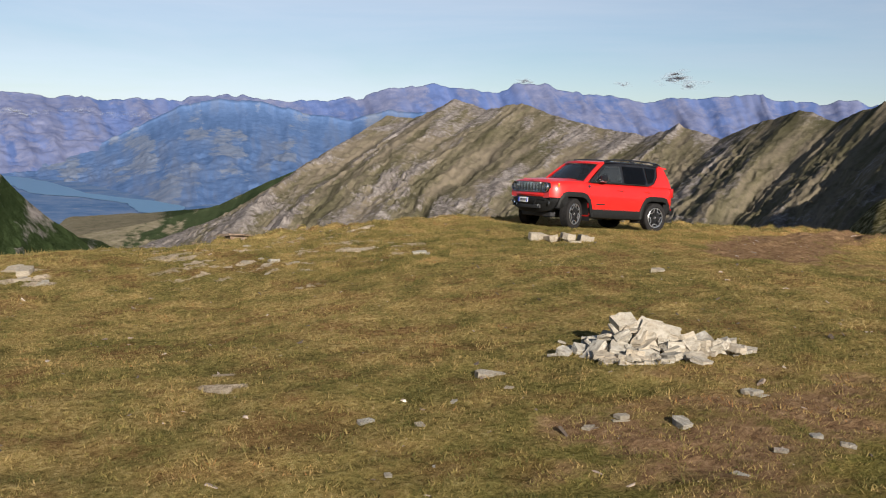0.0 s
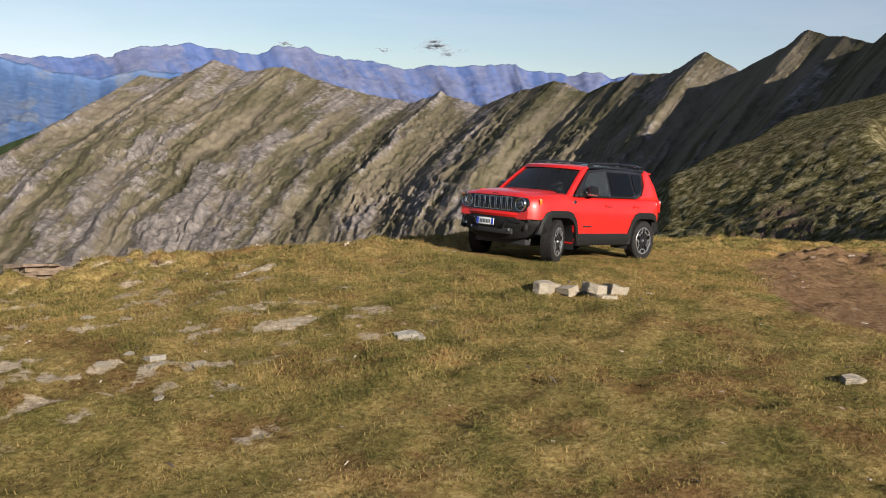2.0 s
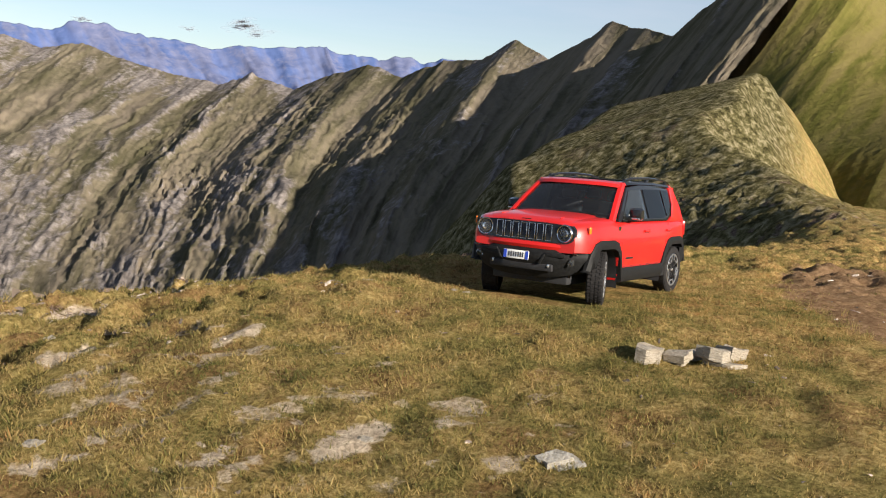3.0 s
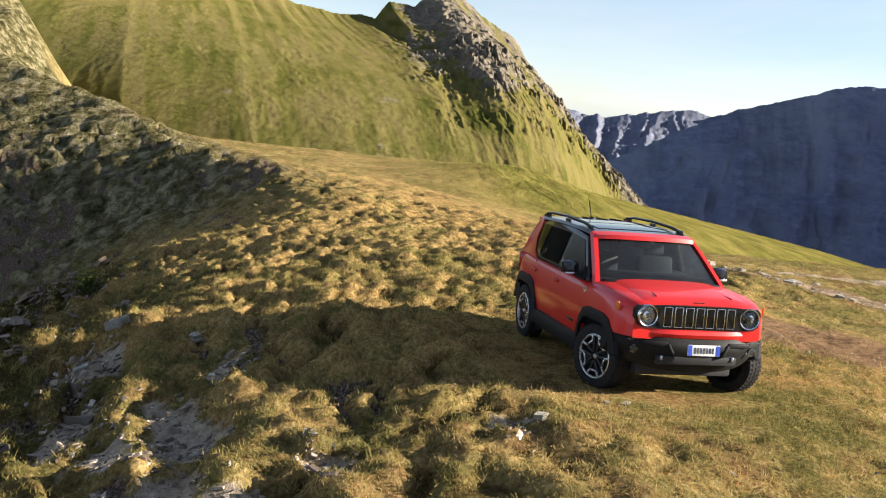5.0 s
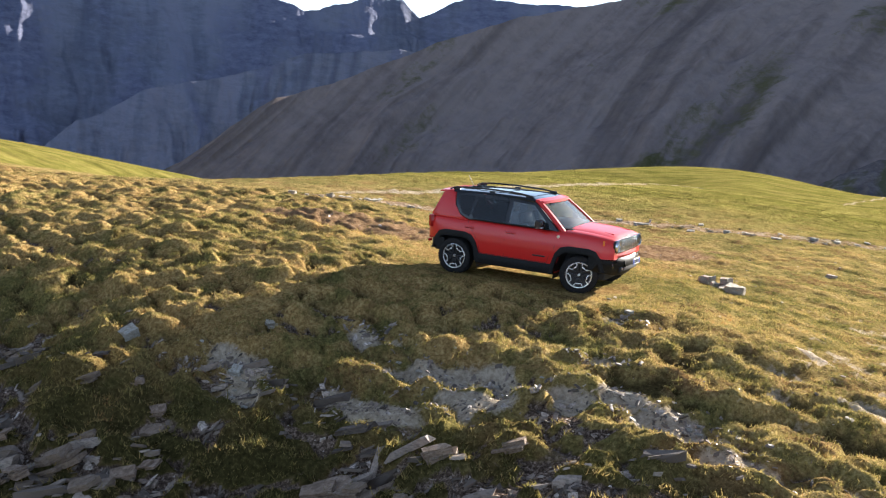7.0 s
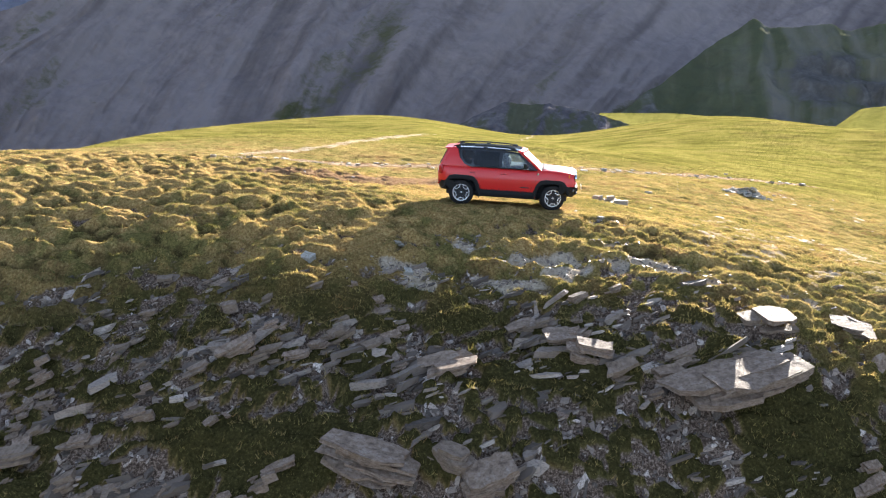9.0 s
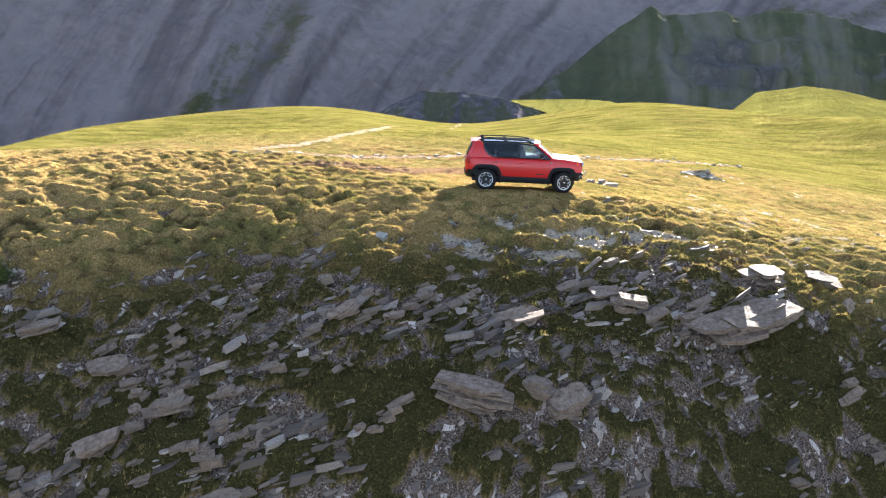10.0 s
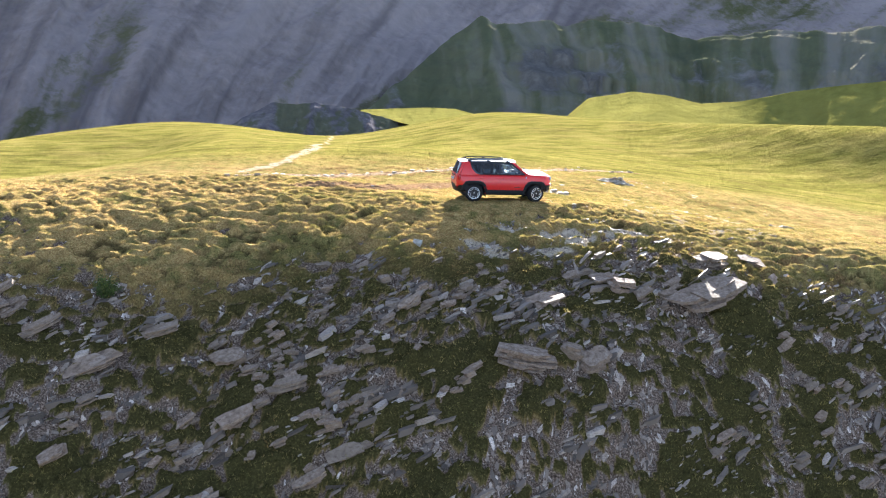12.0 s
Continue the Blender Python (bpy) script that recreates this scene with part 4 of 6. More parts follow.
def section(x):
    w, zt = half_width(x), top_height(x)
    zb = 0.68 if x > 1.7 else 0.64 if x < -1.72 else 0.30
    crown = 0.03 if x > 0.9 else 0.0
    half = [(0.0, zb), (w * 0.7, zb), (w * 0.93, zb + 0.005), (w * 0.965, max(0.38, zb + 0.01)), (w * 0.985, max(0.56, zb + 0.015)), (w, max(0.68, zb + 0.02)), (w * 1.0, 0.80), (w * 0.985, 0.90),
            (w * 0.965, zt - 0.10), (w * 0.94, zt - 0.05), (w * 0.90, zt - 0.018), (w * 0.84, zt - 0.002), (w * 0.76, zt + crown * 0.35), (w * 0.66, zt + crown * 0.4), (w * 0.35, zt + crown * 0.85), (0.0, zt + crown)]
    return [(x, y, z) for y, z in half] + [(x, -y, z) for y, z in half[-2:0:-1]]


def arch_cutter(bm, x, sy):
    outline = [(-0.50, 0.1), (-0.46, 0.42), (-0.40, 0.62), (-0.30, 0.725), (-0.2, 0.755), (0.2, 0.755), (0.30, 0.725), (0.40, 0.62), (0.46, 0.42), (0.50, 0.1)]
    slab(bm, [(x + a, sy * 0.50, b) for a, b in outline], (0, sy * 0.6, 0))


def carve(bm, cutter):
    """bm minus cutter, as a new bmesh."""
    obs = []
    for k, b in enumerate((bm, cutter)):
        me = bpy.data.meshes.new("tmp")
        bmesh.ops.recalc_face_normals(b, faces=b.faces[:])
        b.to_mesh(me)
        b.free()
        obs.append(new("tmp", me))
    mod = obs[0].modifiers.new("cut", "BOOLEAN")
    mod.operation, mod.object, mod.solver = "DIFFERENCE", obs[1], "EXACT"
    bpy.context.view_layer.update()
    got = obs[0].evaluated_get(bpy.context.evaluated_depsgraph_get())
    out = bmesh.new()
    out.from_mesh(got.to_mesh())
    got.to_mesh_clear()
    for o in obs:
        me = o.data
        bpy.data.objects.remove(o)
        bpy.data.meshes.remove(me)
    return out


def wheel(car, x, sy, steer):
    """Tyre and rim; the outer face looks along sy."""
    m = pose(x, sy * TRACK_HALF, WHEEL_R, 0, 0, steer + (0 if sy < 0 else 180))
    hub = tagged(new("wheel"), "")
    hub.parent = car
    hub.matrix_local = m
    # outer side is at -y
    bm = bmesh.new()
    lathe(bm, [(0.240, 0.09), (0.256, 0.108), (0.30, 0.112), (0.335, 0.1), (0.346, 0.08), (0.348, 0.04), (0.348, -0.04), (0.346, -0.08), (0.335, -0.1), (0.30, -0.112), (0.256, -0.108), (0.240, -0.09), (0.234, -0.05), (0.234, 0.05), (0.240, 0.09)], 56)
    for i in range(44):
        a = 2 * math.pi * i / 44
        for yy, tw in ((-0.075, 18), (-0.028, -14), (0.028, 14), (0.075, -18)):
            a2 = a + (0.07 if abs(yy) < 0.05 else 0)
            mm = Matrix.Rotation(a2, 4, "Y") @ pose(0, yy, 0.349, 0, 0, tw)
            bmesh.ops.create_cube(bm, size=1, matrix=mm @ Matrix.Diagonal((0.031, 0.036, 0.012, 1)))
    part("tyre", bm, RUBBER, hub, "chunky black rubber tyre")
    bm = bmesh.new()
    lathe(bm, [(0.238, 0.09), (0.228, 0.05), (0.212, -0.03), (0.218, -0.085), (0.235, -0.1), (0.243, -0.098), (0.24, -0.08)], 48)
    lathe(bm, [(0.214, -0.035), (0.1, -0.02), (0.001, -0.02)], 48)
    for k in range(5):
        a = 2 * math.pi * k / 5
        mm = Matrix.Rotation(a, 4, "Y")
        for side in (-1, 1):
            beam(bm, mm @ Vector((side * 0.022, -0.082, 0.045)), mm @ Vector((side * 0.048, -0.072, 0.215)), 0.03, 0.03, mm @ Vector((0, 1, 0)), 0.005)
    part("rim", bm, DARK_METAL, hub, "black alloy rim")
    bm = bmesh.new()
    lathe(bm, [(0.22, -0.094), (0.223, -0.104), (0.236, -0.106), (0.243, -0.102)], 48)
    for k in range(5):
        mm = Matrix.Rotation(2 * math.pi * (k + 0.5) / 5, 4, "Y")
        pts = [(-0.085, 0.206), (-0.06, 0.165), (-0.045, 0.155), (0.045, 0.155), (0.06, 0.165), (0.085, 0.206)]
        for (ax, az), (bx, bz) in zip(pts[:-1], pts[1:]):
            beam(bm, mm @ Vector((ax, -0.096, az)), mm @ Vector((bx, -0.096, bz)), 0.02, 0.02, mm @ Vector((0, 1, 0)), 0.003)
    part("rim_face", bm, SILVER, hub, "machined silver rim lip")
    bm = bmesh.new()
    lathe(bm, [(0.001, -0.1), (0.022, -0.099), (0.03, -0.09), (0.032, -0.06)], 20)
    part("hub_cap", bm, SILVER, hub)
    bm = bmesh.new()
    lathe(bm, [(0.14, -0.005), (0.15, -0.01), (0.15, 0.01), (0.06, 0.02)], 28)
    part("brake_disc", bm, DARK_METAL, hub)


def side_plate(bm, outline, sy, inset=0.0, thick=0.012, bevel=0.0):
    slab(bm, [(x, sy * (side_y(z, x) - inset), z) for x, z in outline], (0, -sy * thick, 0), bevel)


def build_car():
    car = tagged(new("car"), "red compact off-road car with black roof, cladding and silver rims", "car")
    car.matrix_world = CAR
    # body
    xs = [-1.98, -1.965, -1.93, -1.88, -1.78, -1.73, -1.71, -1.6, -1.3, -1.0, -0.6, -0.2, 0.2, 0.6, 0.88, 0.94, 1.0, 1.15, 1.3, 1.45, 1.6, 1.69, 1.71, 1.82, 1.9, 1.95, 1.985]
    bm = loft(bmesh.new(), [section(x) for x in xs])
    cut = bmesh.new()
    for x in (AXLE, -AXLE):
        for sy in (1, -1):
            arch_cutter(cut, x, sy)
    # recess for the grille panel
    body = part("body", carve(bm, cut), PAINT, car, "glossy red bodywork", 30)
    # bonnet: raised centre panel with creases
    bm = bmesh.new()
    rows = []
    for x in np.linspace(1.0, 1.97, 12):
        w = 0.60 + 0.02 * (1 - (x - 1.0)) + 0.03
        rows.append([(x, y, top_height(x) + 0.036 * (1 - (abs(y) / w) ** 6) + 0.012 * (1 - (y / w) ** 2) - (0.02 * ((x - 1.85) / 0.12) ** 2 if x > 1.85 else 0)) for y in np.linspace(-w, w, 21)])
    loft(bm, rows, False)
    part("bonnet", bm, PAINT, car)
    for sy in (1, -1):
        bm = beam(bmesh.new(), (1.05, sy * 0.33, 1.158), (1.84, sy * 0.43, 1.108), 0.014, 0.014, (0, 0, 1), 0.005)
        part("bonnet_crease", bm, PAINT, car)
    bm = bmesh.new()
    box(bm, (1.955, 0, 1.065), (0.01, 0.13, 0.022), (0, 20, 0), 0.003)
    part("badge", bm, DARK_METAL, car, "small dark badge bar")
    # cowl
    bm = bmesh.new()
    box(bm, (0.98, 0, 1.125), (0.16, 1.36, 0.03), (0, 0, 0), 0.01)
    part("cowl", bm, CLADDING, car)
    # windscreen
    def screen_point(u, v):
        yb, yt = 0.765, 0.622
        y = (2 * u - 1) * (yb + (yt - yb) * v)
        bow = 0.10 * (1 - (2 * u - 1) ** 2)
        return (0.90 + (0.34 - 0.90) * v + bow, y, 1.115 + (1.565 - 1.115) * v + 0.035 * bow / 0.1 * v + 0.012 * math.sin(math.pi * v))
    bm = loft(bmesh.new(), [[screen_point(u, v) for u in np.linspace(0.03, 0.97, 15)] for v in np.linspace(0, 0.97, 9)], False)
    part("windscreen", bm, SCREEN, car, "dark tinted windscreen")
    for sy in (-0.35, 0.12):
        part("wiper", beam(bmesh.new(), (1.0, sy, 1.15), (0.97, sy + 0.42, 1.165), 0.018, 0.02), CLADDING, car)
    for sy in (1, -1):
        bm = bmesh.new()
        pts = [screen_point(0 if sy < 0 else 1, v) for v in np.linspace(-0.06, 1.04, 8)]
        loops = []
        for x, y, z in pts:
            loops.append([(x + 0.035, y - sy * 0.035, z + 0.015), (x + 0.02, y + sy * 0.012, z + 0.02), (x - 0.03, y + sy * 0.03, z - 0.005), (x - 0.055, y + sy * 0.018, z - 0.015), (x - 0.03, y - sy * 0.02, z - 0.03)])
        loft(bm, loops)
        part("windscreen_pillar", bm, PAINT, car)
        # black glasshouse side with three panes
        bm = bmesh.new()
        side_plate(bm, [(0.84, 1.09), (0.30, 1.545), (-0.2, 1.585), (-0.9, 1.59), (-1.44, 1.575), (-1.385, 1.33), (-1.24, 1.16), (-1.02, 1.09)], sy, 0.012, 0.03, 0.006)
        panes = ([(0.70, 1.115), (0.62, 1.19), (0.27, 1.505), (-0.17, 1.53), (-0.19, 1.125)],
                        [(-0.27, 1.13), (-0.26, 1.53), (-0.93, 1.532), (-0.98, 1.2), (-0.93, 1.135)],
                        [(-1.04, 1.16), (-1.0, 1.53), (-1.36, 1.525), (-1.295, 1.33), (-1.2, 1.2)])
        holes = bmesh.new()
        for outline in panes:
            mx, mz = sum(p[0] for p in outline) / len(outline), sum(p[1] for p in outline) / len(outline)
            slab(holes, [(mx + (px - mx) * 0.97, sy * 0.4, mz + (pz - mz) * 0.97) for px, pz in outline], (0, sy * 0.7, 0))
        part("side_frame", carve(bm, holes), BLACK_GLOSS, car, "gloss black window surround")
        for k, outline in enumerate(panes):
            bm = bmesh.new()
            side_plate(bm, outline, sy, 0.008, 0.005)
            part("side_window", bm, SCREEN if k == 0 else WINDOW, car, "clear front side window" if k == 0 else "tinted side window")
        bm = bmesh.new()
        beam(bm, (0.74, sy * 0.845, 1.102), (-0.95, sy * 0.842, 1.112), 0.012, 0.022)
        part("window_strip", bm, CLADDING, car)
        # rear pillar
        bm = bmesh.new()
        side_plate(bm, [(-1.02, 1.075), (-1.25, 1.155), (-1.40, 1.33), (-1.45, 1.57), (-1.67, 1.585), (-1.78, 1.3), (-1.86, 1.075)], sy, 0.0, 0.12, 0.012)
        part("rear_pillar", bm, PAINT, car)
        # roof rail with three feet
        bm = bmesh.new()
        pts = [(0.22, 1.60), (0.12, 1.645), (-0.1, 1.672), (-0.7, 1.69), (-1.25, 1.678), (-1.48, 1.655), (-1.6, 1.615)]
        loft(bm, [[(x, sy * (0.575 + a), z + b) for a, b in ((-0.02, -0.014), (-0.02, 0.01), (0, 0.018), (0.02, 0.008), (0.02, -0.014))] for x, z in pts])
        part("roof_rail", bm, BLACK_GLOSS, car, "black roof rail")
        for x, l in ((0.1, 0.14), (-0.68, 0.12), (-1.46, 0.14)):
            part("rail_foot", box(bmesh.new(), (x, sy * 0.575, 1.635), (l, 0.04, 0.06), (0, 0, 0), 0.01), BLACK_GLOSS, car)
        # mirror
        bm = bmesh.new()
        loft(bm, [[(0.50 + a * s, sy * yy, 1.20 + b * s) for a, b in ((-0.06, -0.075), (0.05, -0.08), (0.085, -0.02), (0.07, 0.06), (0.0, 0.085), (-0.06, 0.075))] for yy, s in ((0.85, 0.75), (0.88, 0.95), (0.94, 1.0), (1.005, 0.92), (1.025, 0.7))])
        mirror = part("door_mirror", bm, BLACK_GLOSS, car, "black door mirror")
        bm = box(bmesh.new(), (0.53, sy * 0.85, 1.13), (0.12, 0.1, 0.05), (0, 0, 0), 0.015)
        part("mirror_foot", bm, CLADDING, mirror)
        bm = box(bmesh.new(), (0.436, sy * 0.945, 1.2), (0.006, 0.15, 0.12), (0, 0, 0), 0.002)
        part("mirror_glass", bm, CHROME, mirror)
        bm = box(bmesh.new(), (0.515, sy * 0.945, 1.135), (0.13, 0.13, 0.025), (0, -4, 0), 0.01)
        part("mirror_cap", bm, SILVER, mirror, "silver lower mirror cap")
        # sill
        bm = bmesh.new()
        loft(bm, [[(x, sy * y, z) for y, z in ((0.80, 0.27), (0.885, 0.285), (0.91, 0.33), (0.908, 0.43), (0.892, 0.475), (0.80, 0.48))] for x in (-0.80, -0.72, 0, 0.72, 0.80)])
        part("side_sill", bm, CLADDING, car, "black plastic sill cladding")
        # wheel arches
        for x in (AXLE, -AXLE):
            inner = [(-0.49, 0.30), (-0.455, 0.42), (-0.41, 0.61), (-0.31, 0.71), (-0.2, 0.742), (0.2, 0.742), (0.31, 0.71), (0.41, 0.61), (0.455, 0.42), (0.49, 0.30)]
            outer = [(-0.575, 0.30), (-0.535, 0.48), (-0.465, 0.69), (-0.36, 0.815), (-0.21, 0.855), (0.21, 0.855), (0.36, 0.815), (0.465, 0.69), (0.535, 0.48), (0.575, 0.30)]
            fore = 1 if x > 0 else -1
            inner = [(a, max(b, 0.46) if a * fore > 0.4 else b) for a, b in inner]
            outer = [(a, max(b, 0.46) if a * fore > 0.5 else b) for a, b in outer]
            bm = bmesh.new()
            loops = []
            for (ia, ib), (oa, ob_) in zip(inner, outer):
                wi = max(half_width(x + ia), 0.845)
                wo = max(half_width(x + oa) * (1.0 if ob_ > 0.6 else 0.99), 0.80)
                loops.append([(x + ia, sy * 0.72, ib), (x + ia, sy * (wi + 0.022), ib), (x + (ia + oa) / 2, sy * (wi + 0.03), (ib + ob_) / 2), (x + oa, sy * (wo + 0.014), ob_), (x + oa, sy * (wo - 0.03), ob_)])
            loft(bm, loops)
            part("wheel_arch", bm, CLADDING, car, "black plastic wheel arch")
            bm = bmesh.new()
            liner = [(-0.495, 0.2), (-0.455, 0.42), (-0.39, 0.61), (-0.295, 0.713), (-0.2, 0.743), (0.2, 0.743), (0.295, 0.713), (0.39, 0.61), (0.455, 0.42), (0.495, 0.2)]
            liner = [(min(a, 0.47) if fore > 0 else max(a, -0.47), max(b, 0.44)) if a * fore > 0.4 else (a, b) for a, b in liner]
            loft(bm, [[(x + a, sy * yy, b) for a, b in liner] for yy in (0.507, 0.85)], False)
            bm.faces.new([bm.verts.new((x + a, sy * 0.507, b)) for a, b in liner])
            part("arch_liner", bm, INSIDE, car)
        # doors: seams and handles
        def skin(x, z):
            w = half_width(x)
            return float(np.interp(z, [0.47, 0.56, 0.68, 0.80, 0.90, 1.0, 1.05], [w * 0.975, w * 0.985, w, w, w * 0.985, w * 0.965, w * 0.94]))
        for line in ([(0.83, 1.02), (0.80, 0.80), (0.70, 0.60), (0.66, 0.49)], [(-0.225, 1.05), (-0.22, 0.8), (-0.225, 0.49)], [(-1.03, 1.06), (-0.98, 0.95), (-0.84, 0.80), (-0.76, 0.62), (-0.73, 0.49)], [(0.66, 0.488), (0, 0.488), (-0.73, 0.488)]):
            bm = bmesh.new()
            for (ax, az), (bx, bz) in zip(line[:-1], line[1:]):
                beam(bm, (ax, sy * (skin(ax, az) - 0.002), az), (bx, sy * (skin(bx, bz) - 0.002), bz), 0.007, 0.007, (0, sy, 0))
            part("door_seam", bm, INSIDE, car)
        for hx in (-0.10, -0.98):
            bm = bmesh.new()
            y = skin(hx, 0.95)
            box(bm, (hx, sy * (y + 0.014), 0.955), (0.2, 0.024, 0.032), (0, 0, 0), 0.01)
            box(bm, (hx - 0.085, sy * (y + 0.004), 0.955), (0.04, 0.03, 0.04), (0, 0, 0), 0.008)
            part("door_handle", bm, PAINT, car)
            # dark plate on the door skin paints the shade of the handle cup
            bm = box(bmesh.new(), (hx - 0.01, sy * (y + 0.0005), 0.945), (0.15, 0.006, 0.055), (0, 0, 0), 0.002)
            part("handle_recess_shade", bm, INSIDE, car)
        bm = box(bmesh.new(), (0.50, sy * (skin(0.5, 0.6) + 0.001), 0.60), (0.26, 0.008, 0.028), (0, 0, 0), 0.002)
        part("door_badge", bm, DARK_METAL, car, "dark lettering bar")
        bm = bmesh.new()
        lathe(bm, [(0.001, -0.006), (0.03, -0.005), (0.034, 0.004)], 16, pose(0.86, sy * 0.868, 1.0, 0, 0, 0 if sy < 0 else 180))
        part("round_badge", bm, CHROME, car)
        bm = box(bmesh.new(), (1.79, sy * 0.832, 0.985), (0.045, 0.02, 0.09), (0, 0, -sy * 20), 0.008)
        part("side_lamp", bm, AMBER, car, "amber side marker lamp")
        # headlamp
        bm = bmesh.new()
        lathe(bm, [(0.112, 0.03), (0.116, -0.02), (0.108, -0.035), (0.098, -0.03), (0.094, 0.0)], 32, pose(1.99, sy * 0.575, 0.925, 0, 0, 90 - sy * 8))
        lamp = part("headlamp", bm, CHROME, car, "round headlamp")
        bm = bmesh.new()
        lathe(bm, [(0.001, -0.03), (0.05, -0.027), (0.098, -0.012), (0.1, 0.0)], 32, pose(1.99, sy * 0.575, 0.925, 0, 0, 90 - sy * 8))
        part("lens", bm, LENS, lamp)
        bm = bmesh.new()
        lathe(bm, [(0.001, 0.0), (0.03, -0.012), (0.05, -0.006), (0.055, 0.01), (0.1, 0.01)], 28, pose(1.985, sy * 0.575, 0.925, 0, 0, 90 - sy * 8))
        part("reflector", bm, CHROME, lamp)
        # fog lamp
        bm = bmesh.new()
        lathe(bm, [(0.001, -0.012), (0.036, -0.01), (0.045, 0.0), (0.048, 0.02)], 24, pose(1.955, sy * 0.665, 0.565, 0, 0, 90 - sy * 22))
        part("fog_lamp", bm, LENS, car, "small round fog lamp")
        bm = box(bmesh.new(), (1.925, sy * 0.685, 0.672), (0.03, 0.14, 0.03), (0, 0, -sy * 30), 0.01)
        part("running_lamp", bm, LENS, car)
        bm = box(bmesh.new(), (2.055, sy * 0.4, 0.50), (0.04, 0.03, 0.05), (0, 0, 0), 0.012)
        part("tow_hook", bm, SILVER, car)
        # tail lamp
        bm = box(bmesh.new(), (-1.865, sy * 0.70, 0.965), (0.12, 0.2, 0.24), (0, 0, sy * 34), 0.03)
        part("tail_lamp", bm, TAIL, car, "square red tail lamp")
        bm = box(bmesh.new(), (-1.955, sy * 0.66, 0.56), (0.03, 0.09, 0.05), (0, 0, sy * 24), 0.012)
        part("rear_reflector", bm, TAIL, car)
    # grille panel between the headlamps
    bm = bmesh.new()
    outline = [(-0.70, 0.835), (-0.725, 0.90), (-0.72, 0.99), (-0.68, 1.03), (-0.3, 1.045), (0.3, 1.045), (0.68, 1.03), (0.72, 0.99), (0.725, 0.90), (0.70, 0.835), (0.64, 0.80), (0.3, 0.79), (-0.3, 0.79), (-0.64, 0.80)]
    loops = []
    for dx, s in ((0.0, 1.0), (0.035, 0.98), (0.035, 0.955)):
        loops.append([(1.955 + dx + 0.035 * (1 - (y / 0.73) ** 2), y * s, 0.92 + (z - 0.92) * s) for y, z in outline])
    loft(bm, loops)
    grille = part("grille", bm, BLACK_GLOSS, car, "black front panel with seven slots")
    for k in range(7):
        y = (k - 3) * 0.118
        x = 2.026 - 0.035 * (y / 0.73) ** 2
        bm = bmesh.new()
        for dy in (-0.043, 0.043):
            box(bm, (x, y + dy, 0.92), (0.012, 0.008, 0.205), (0, 0, 0), 0.003)
        for dz in (-0.102, 0.102):
            box(bm, (x, y, 0.92 + dz), (0.012, 0.092, 0.008), (0, 0, 0), 0.003)
        part("grille_slot", bm, CHROME, grille, "chrome slot frame")
    # red lip under the grille
    bm = bmesh.new()
    loft(bm, [[(1.985 + dx - 0.22 * (abs(y) / 0.78) ** 2.8, y, z) for dx, z in ((0.0, 0.70), (0.055, 0.705), (0.075, 0.745), (0.06, 0.785), (0.0, 0.80))] for y in np.linspace(-0.80, 0.80, 17)])
    part("front_lip", bm, PAINT, car)
    # front bumper
    bm = bmesh.new()
    loft(bm, [[(1.995 + dx - 0.40 * (abs(y) / 0.88) ** 2.9, y, z + 0.02 * (abs(y) / 0.86) ** 2 + 0.13 * (abs(y) / 0.88) ** 2.5 * max(0, 0.6 - z) / 0.27) for dx, z in ((-0.1, 0.33), (-0.03, 0.335), (0.03, 0.41), (0.055, 0.48), (0.085, 0.54), (0.105, 0.60), (0.09, 0.655), (0.05, 0.70), (-0.1, 0.71))] for y in np.linspace(-0.88, 0.88, 25)])
    part("front_bumper", bm, CLADDING, car, "black plastic front bumper")
    bm = bmesh.new()
    box(bm, (2.03, 0, 0.475), (0.06, 0.9, 0.09), (0, 10, 0), 0.015)
    part("lower_intake", bm, INSIDE, car)
    for sy in (1, -1):
        bm = bmesh.new()
        beam(bm, (2.06, sy * 0.34, 0.645), (2.005, sy * 0.60, 0.64), 0.035, 0.05, (0, 0, 1), 0.012)
        beam(bm, (2.06, sy * 0.34, 0.645), (2.075, sy * 0.27, 0.52), 0.035, 0.05, (1, 0, 0), 0.012)
        part("bumper_bar", bm, CLADDING, car)
    # number plates: blue ends, plain bars for the characters
    for front in (True, False):
        m = pose(2.095, 0, 0.615, 0, -4, 0) if front else pose(-2.035, 0, 0.86, 0, 0, 180)
        wide = 0.36 if front else 0.52
        bm = box(bmesh.new(), (0, 0, 0), (0.012, wide, 0.11), (0, 0, 0), 0.003)
        plate = part("number_plate", bm, PLATE_WHITE, car, "white number plate with blue ends")
        plate.matrix_local = m
        for sy in (1, -1):
            part("plate_band", box(bmesh.new(), (0.0075, sy * (wide / 2 - 0.024), 0), (0.004, 0.042, 0.104)), PLATE_BLUE, plate)
        for k in range(7):
            part("plate_mark", box(bmesh.new(), (0.0075, (k - 3) * (wide - 0.12) / 7.2, 0), (0.004, 0.018, 0.06)), PLATE_DARK, plate)
    # roof
    def roof_point(x, u):
        w = float(np.interp(x, [-1.78, -1.6, 0, 0.25, 0.40], [0.575, 0.63, 0.665, 0.65, 0.622]))
        z = float(np.interp(x, [-1.78, -1.5, -0.8, -0.1, 0.25, 0.40], [1.575, 1.605, 1.628, 1.625, 1.605, 1.582]))
        return (x + (0.1 * (1 - u * u) if x > 0.2 else 0), w * u, z + 0.02 * (1 - u ** 4) - (0.03 if abs(u) > 0.97 else 0))
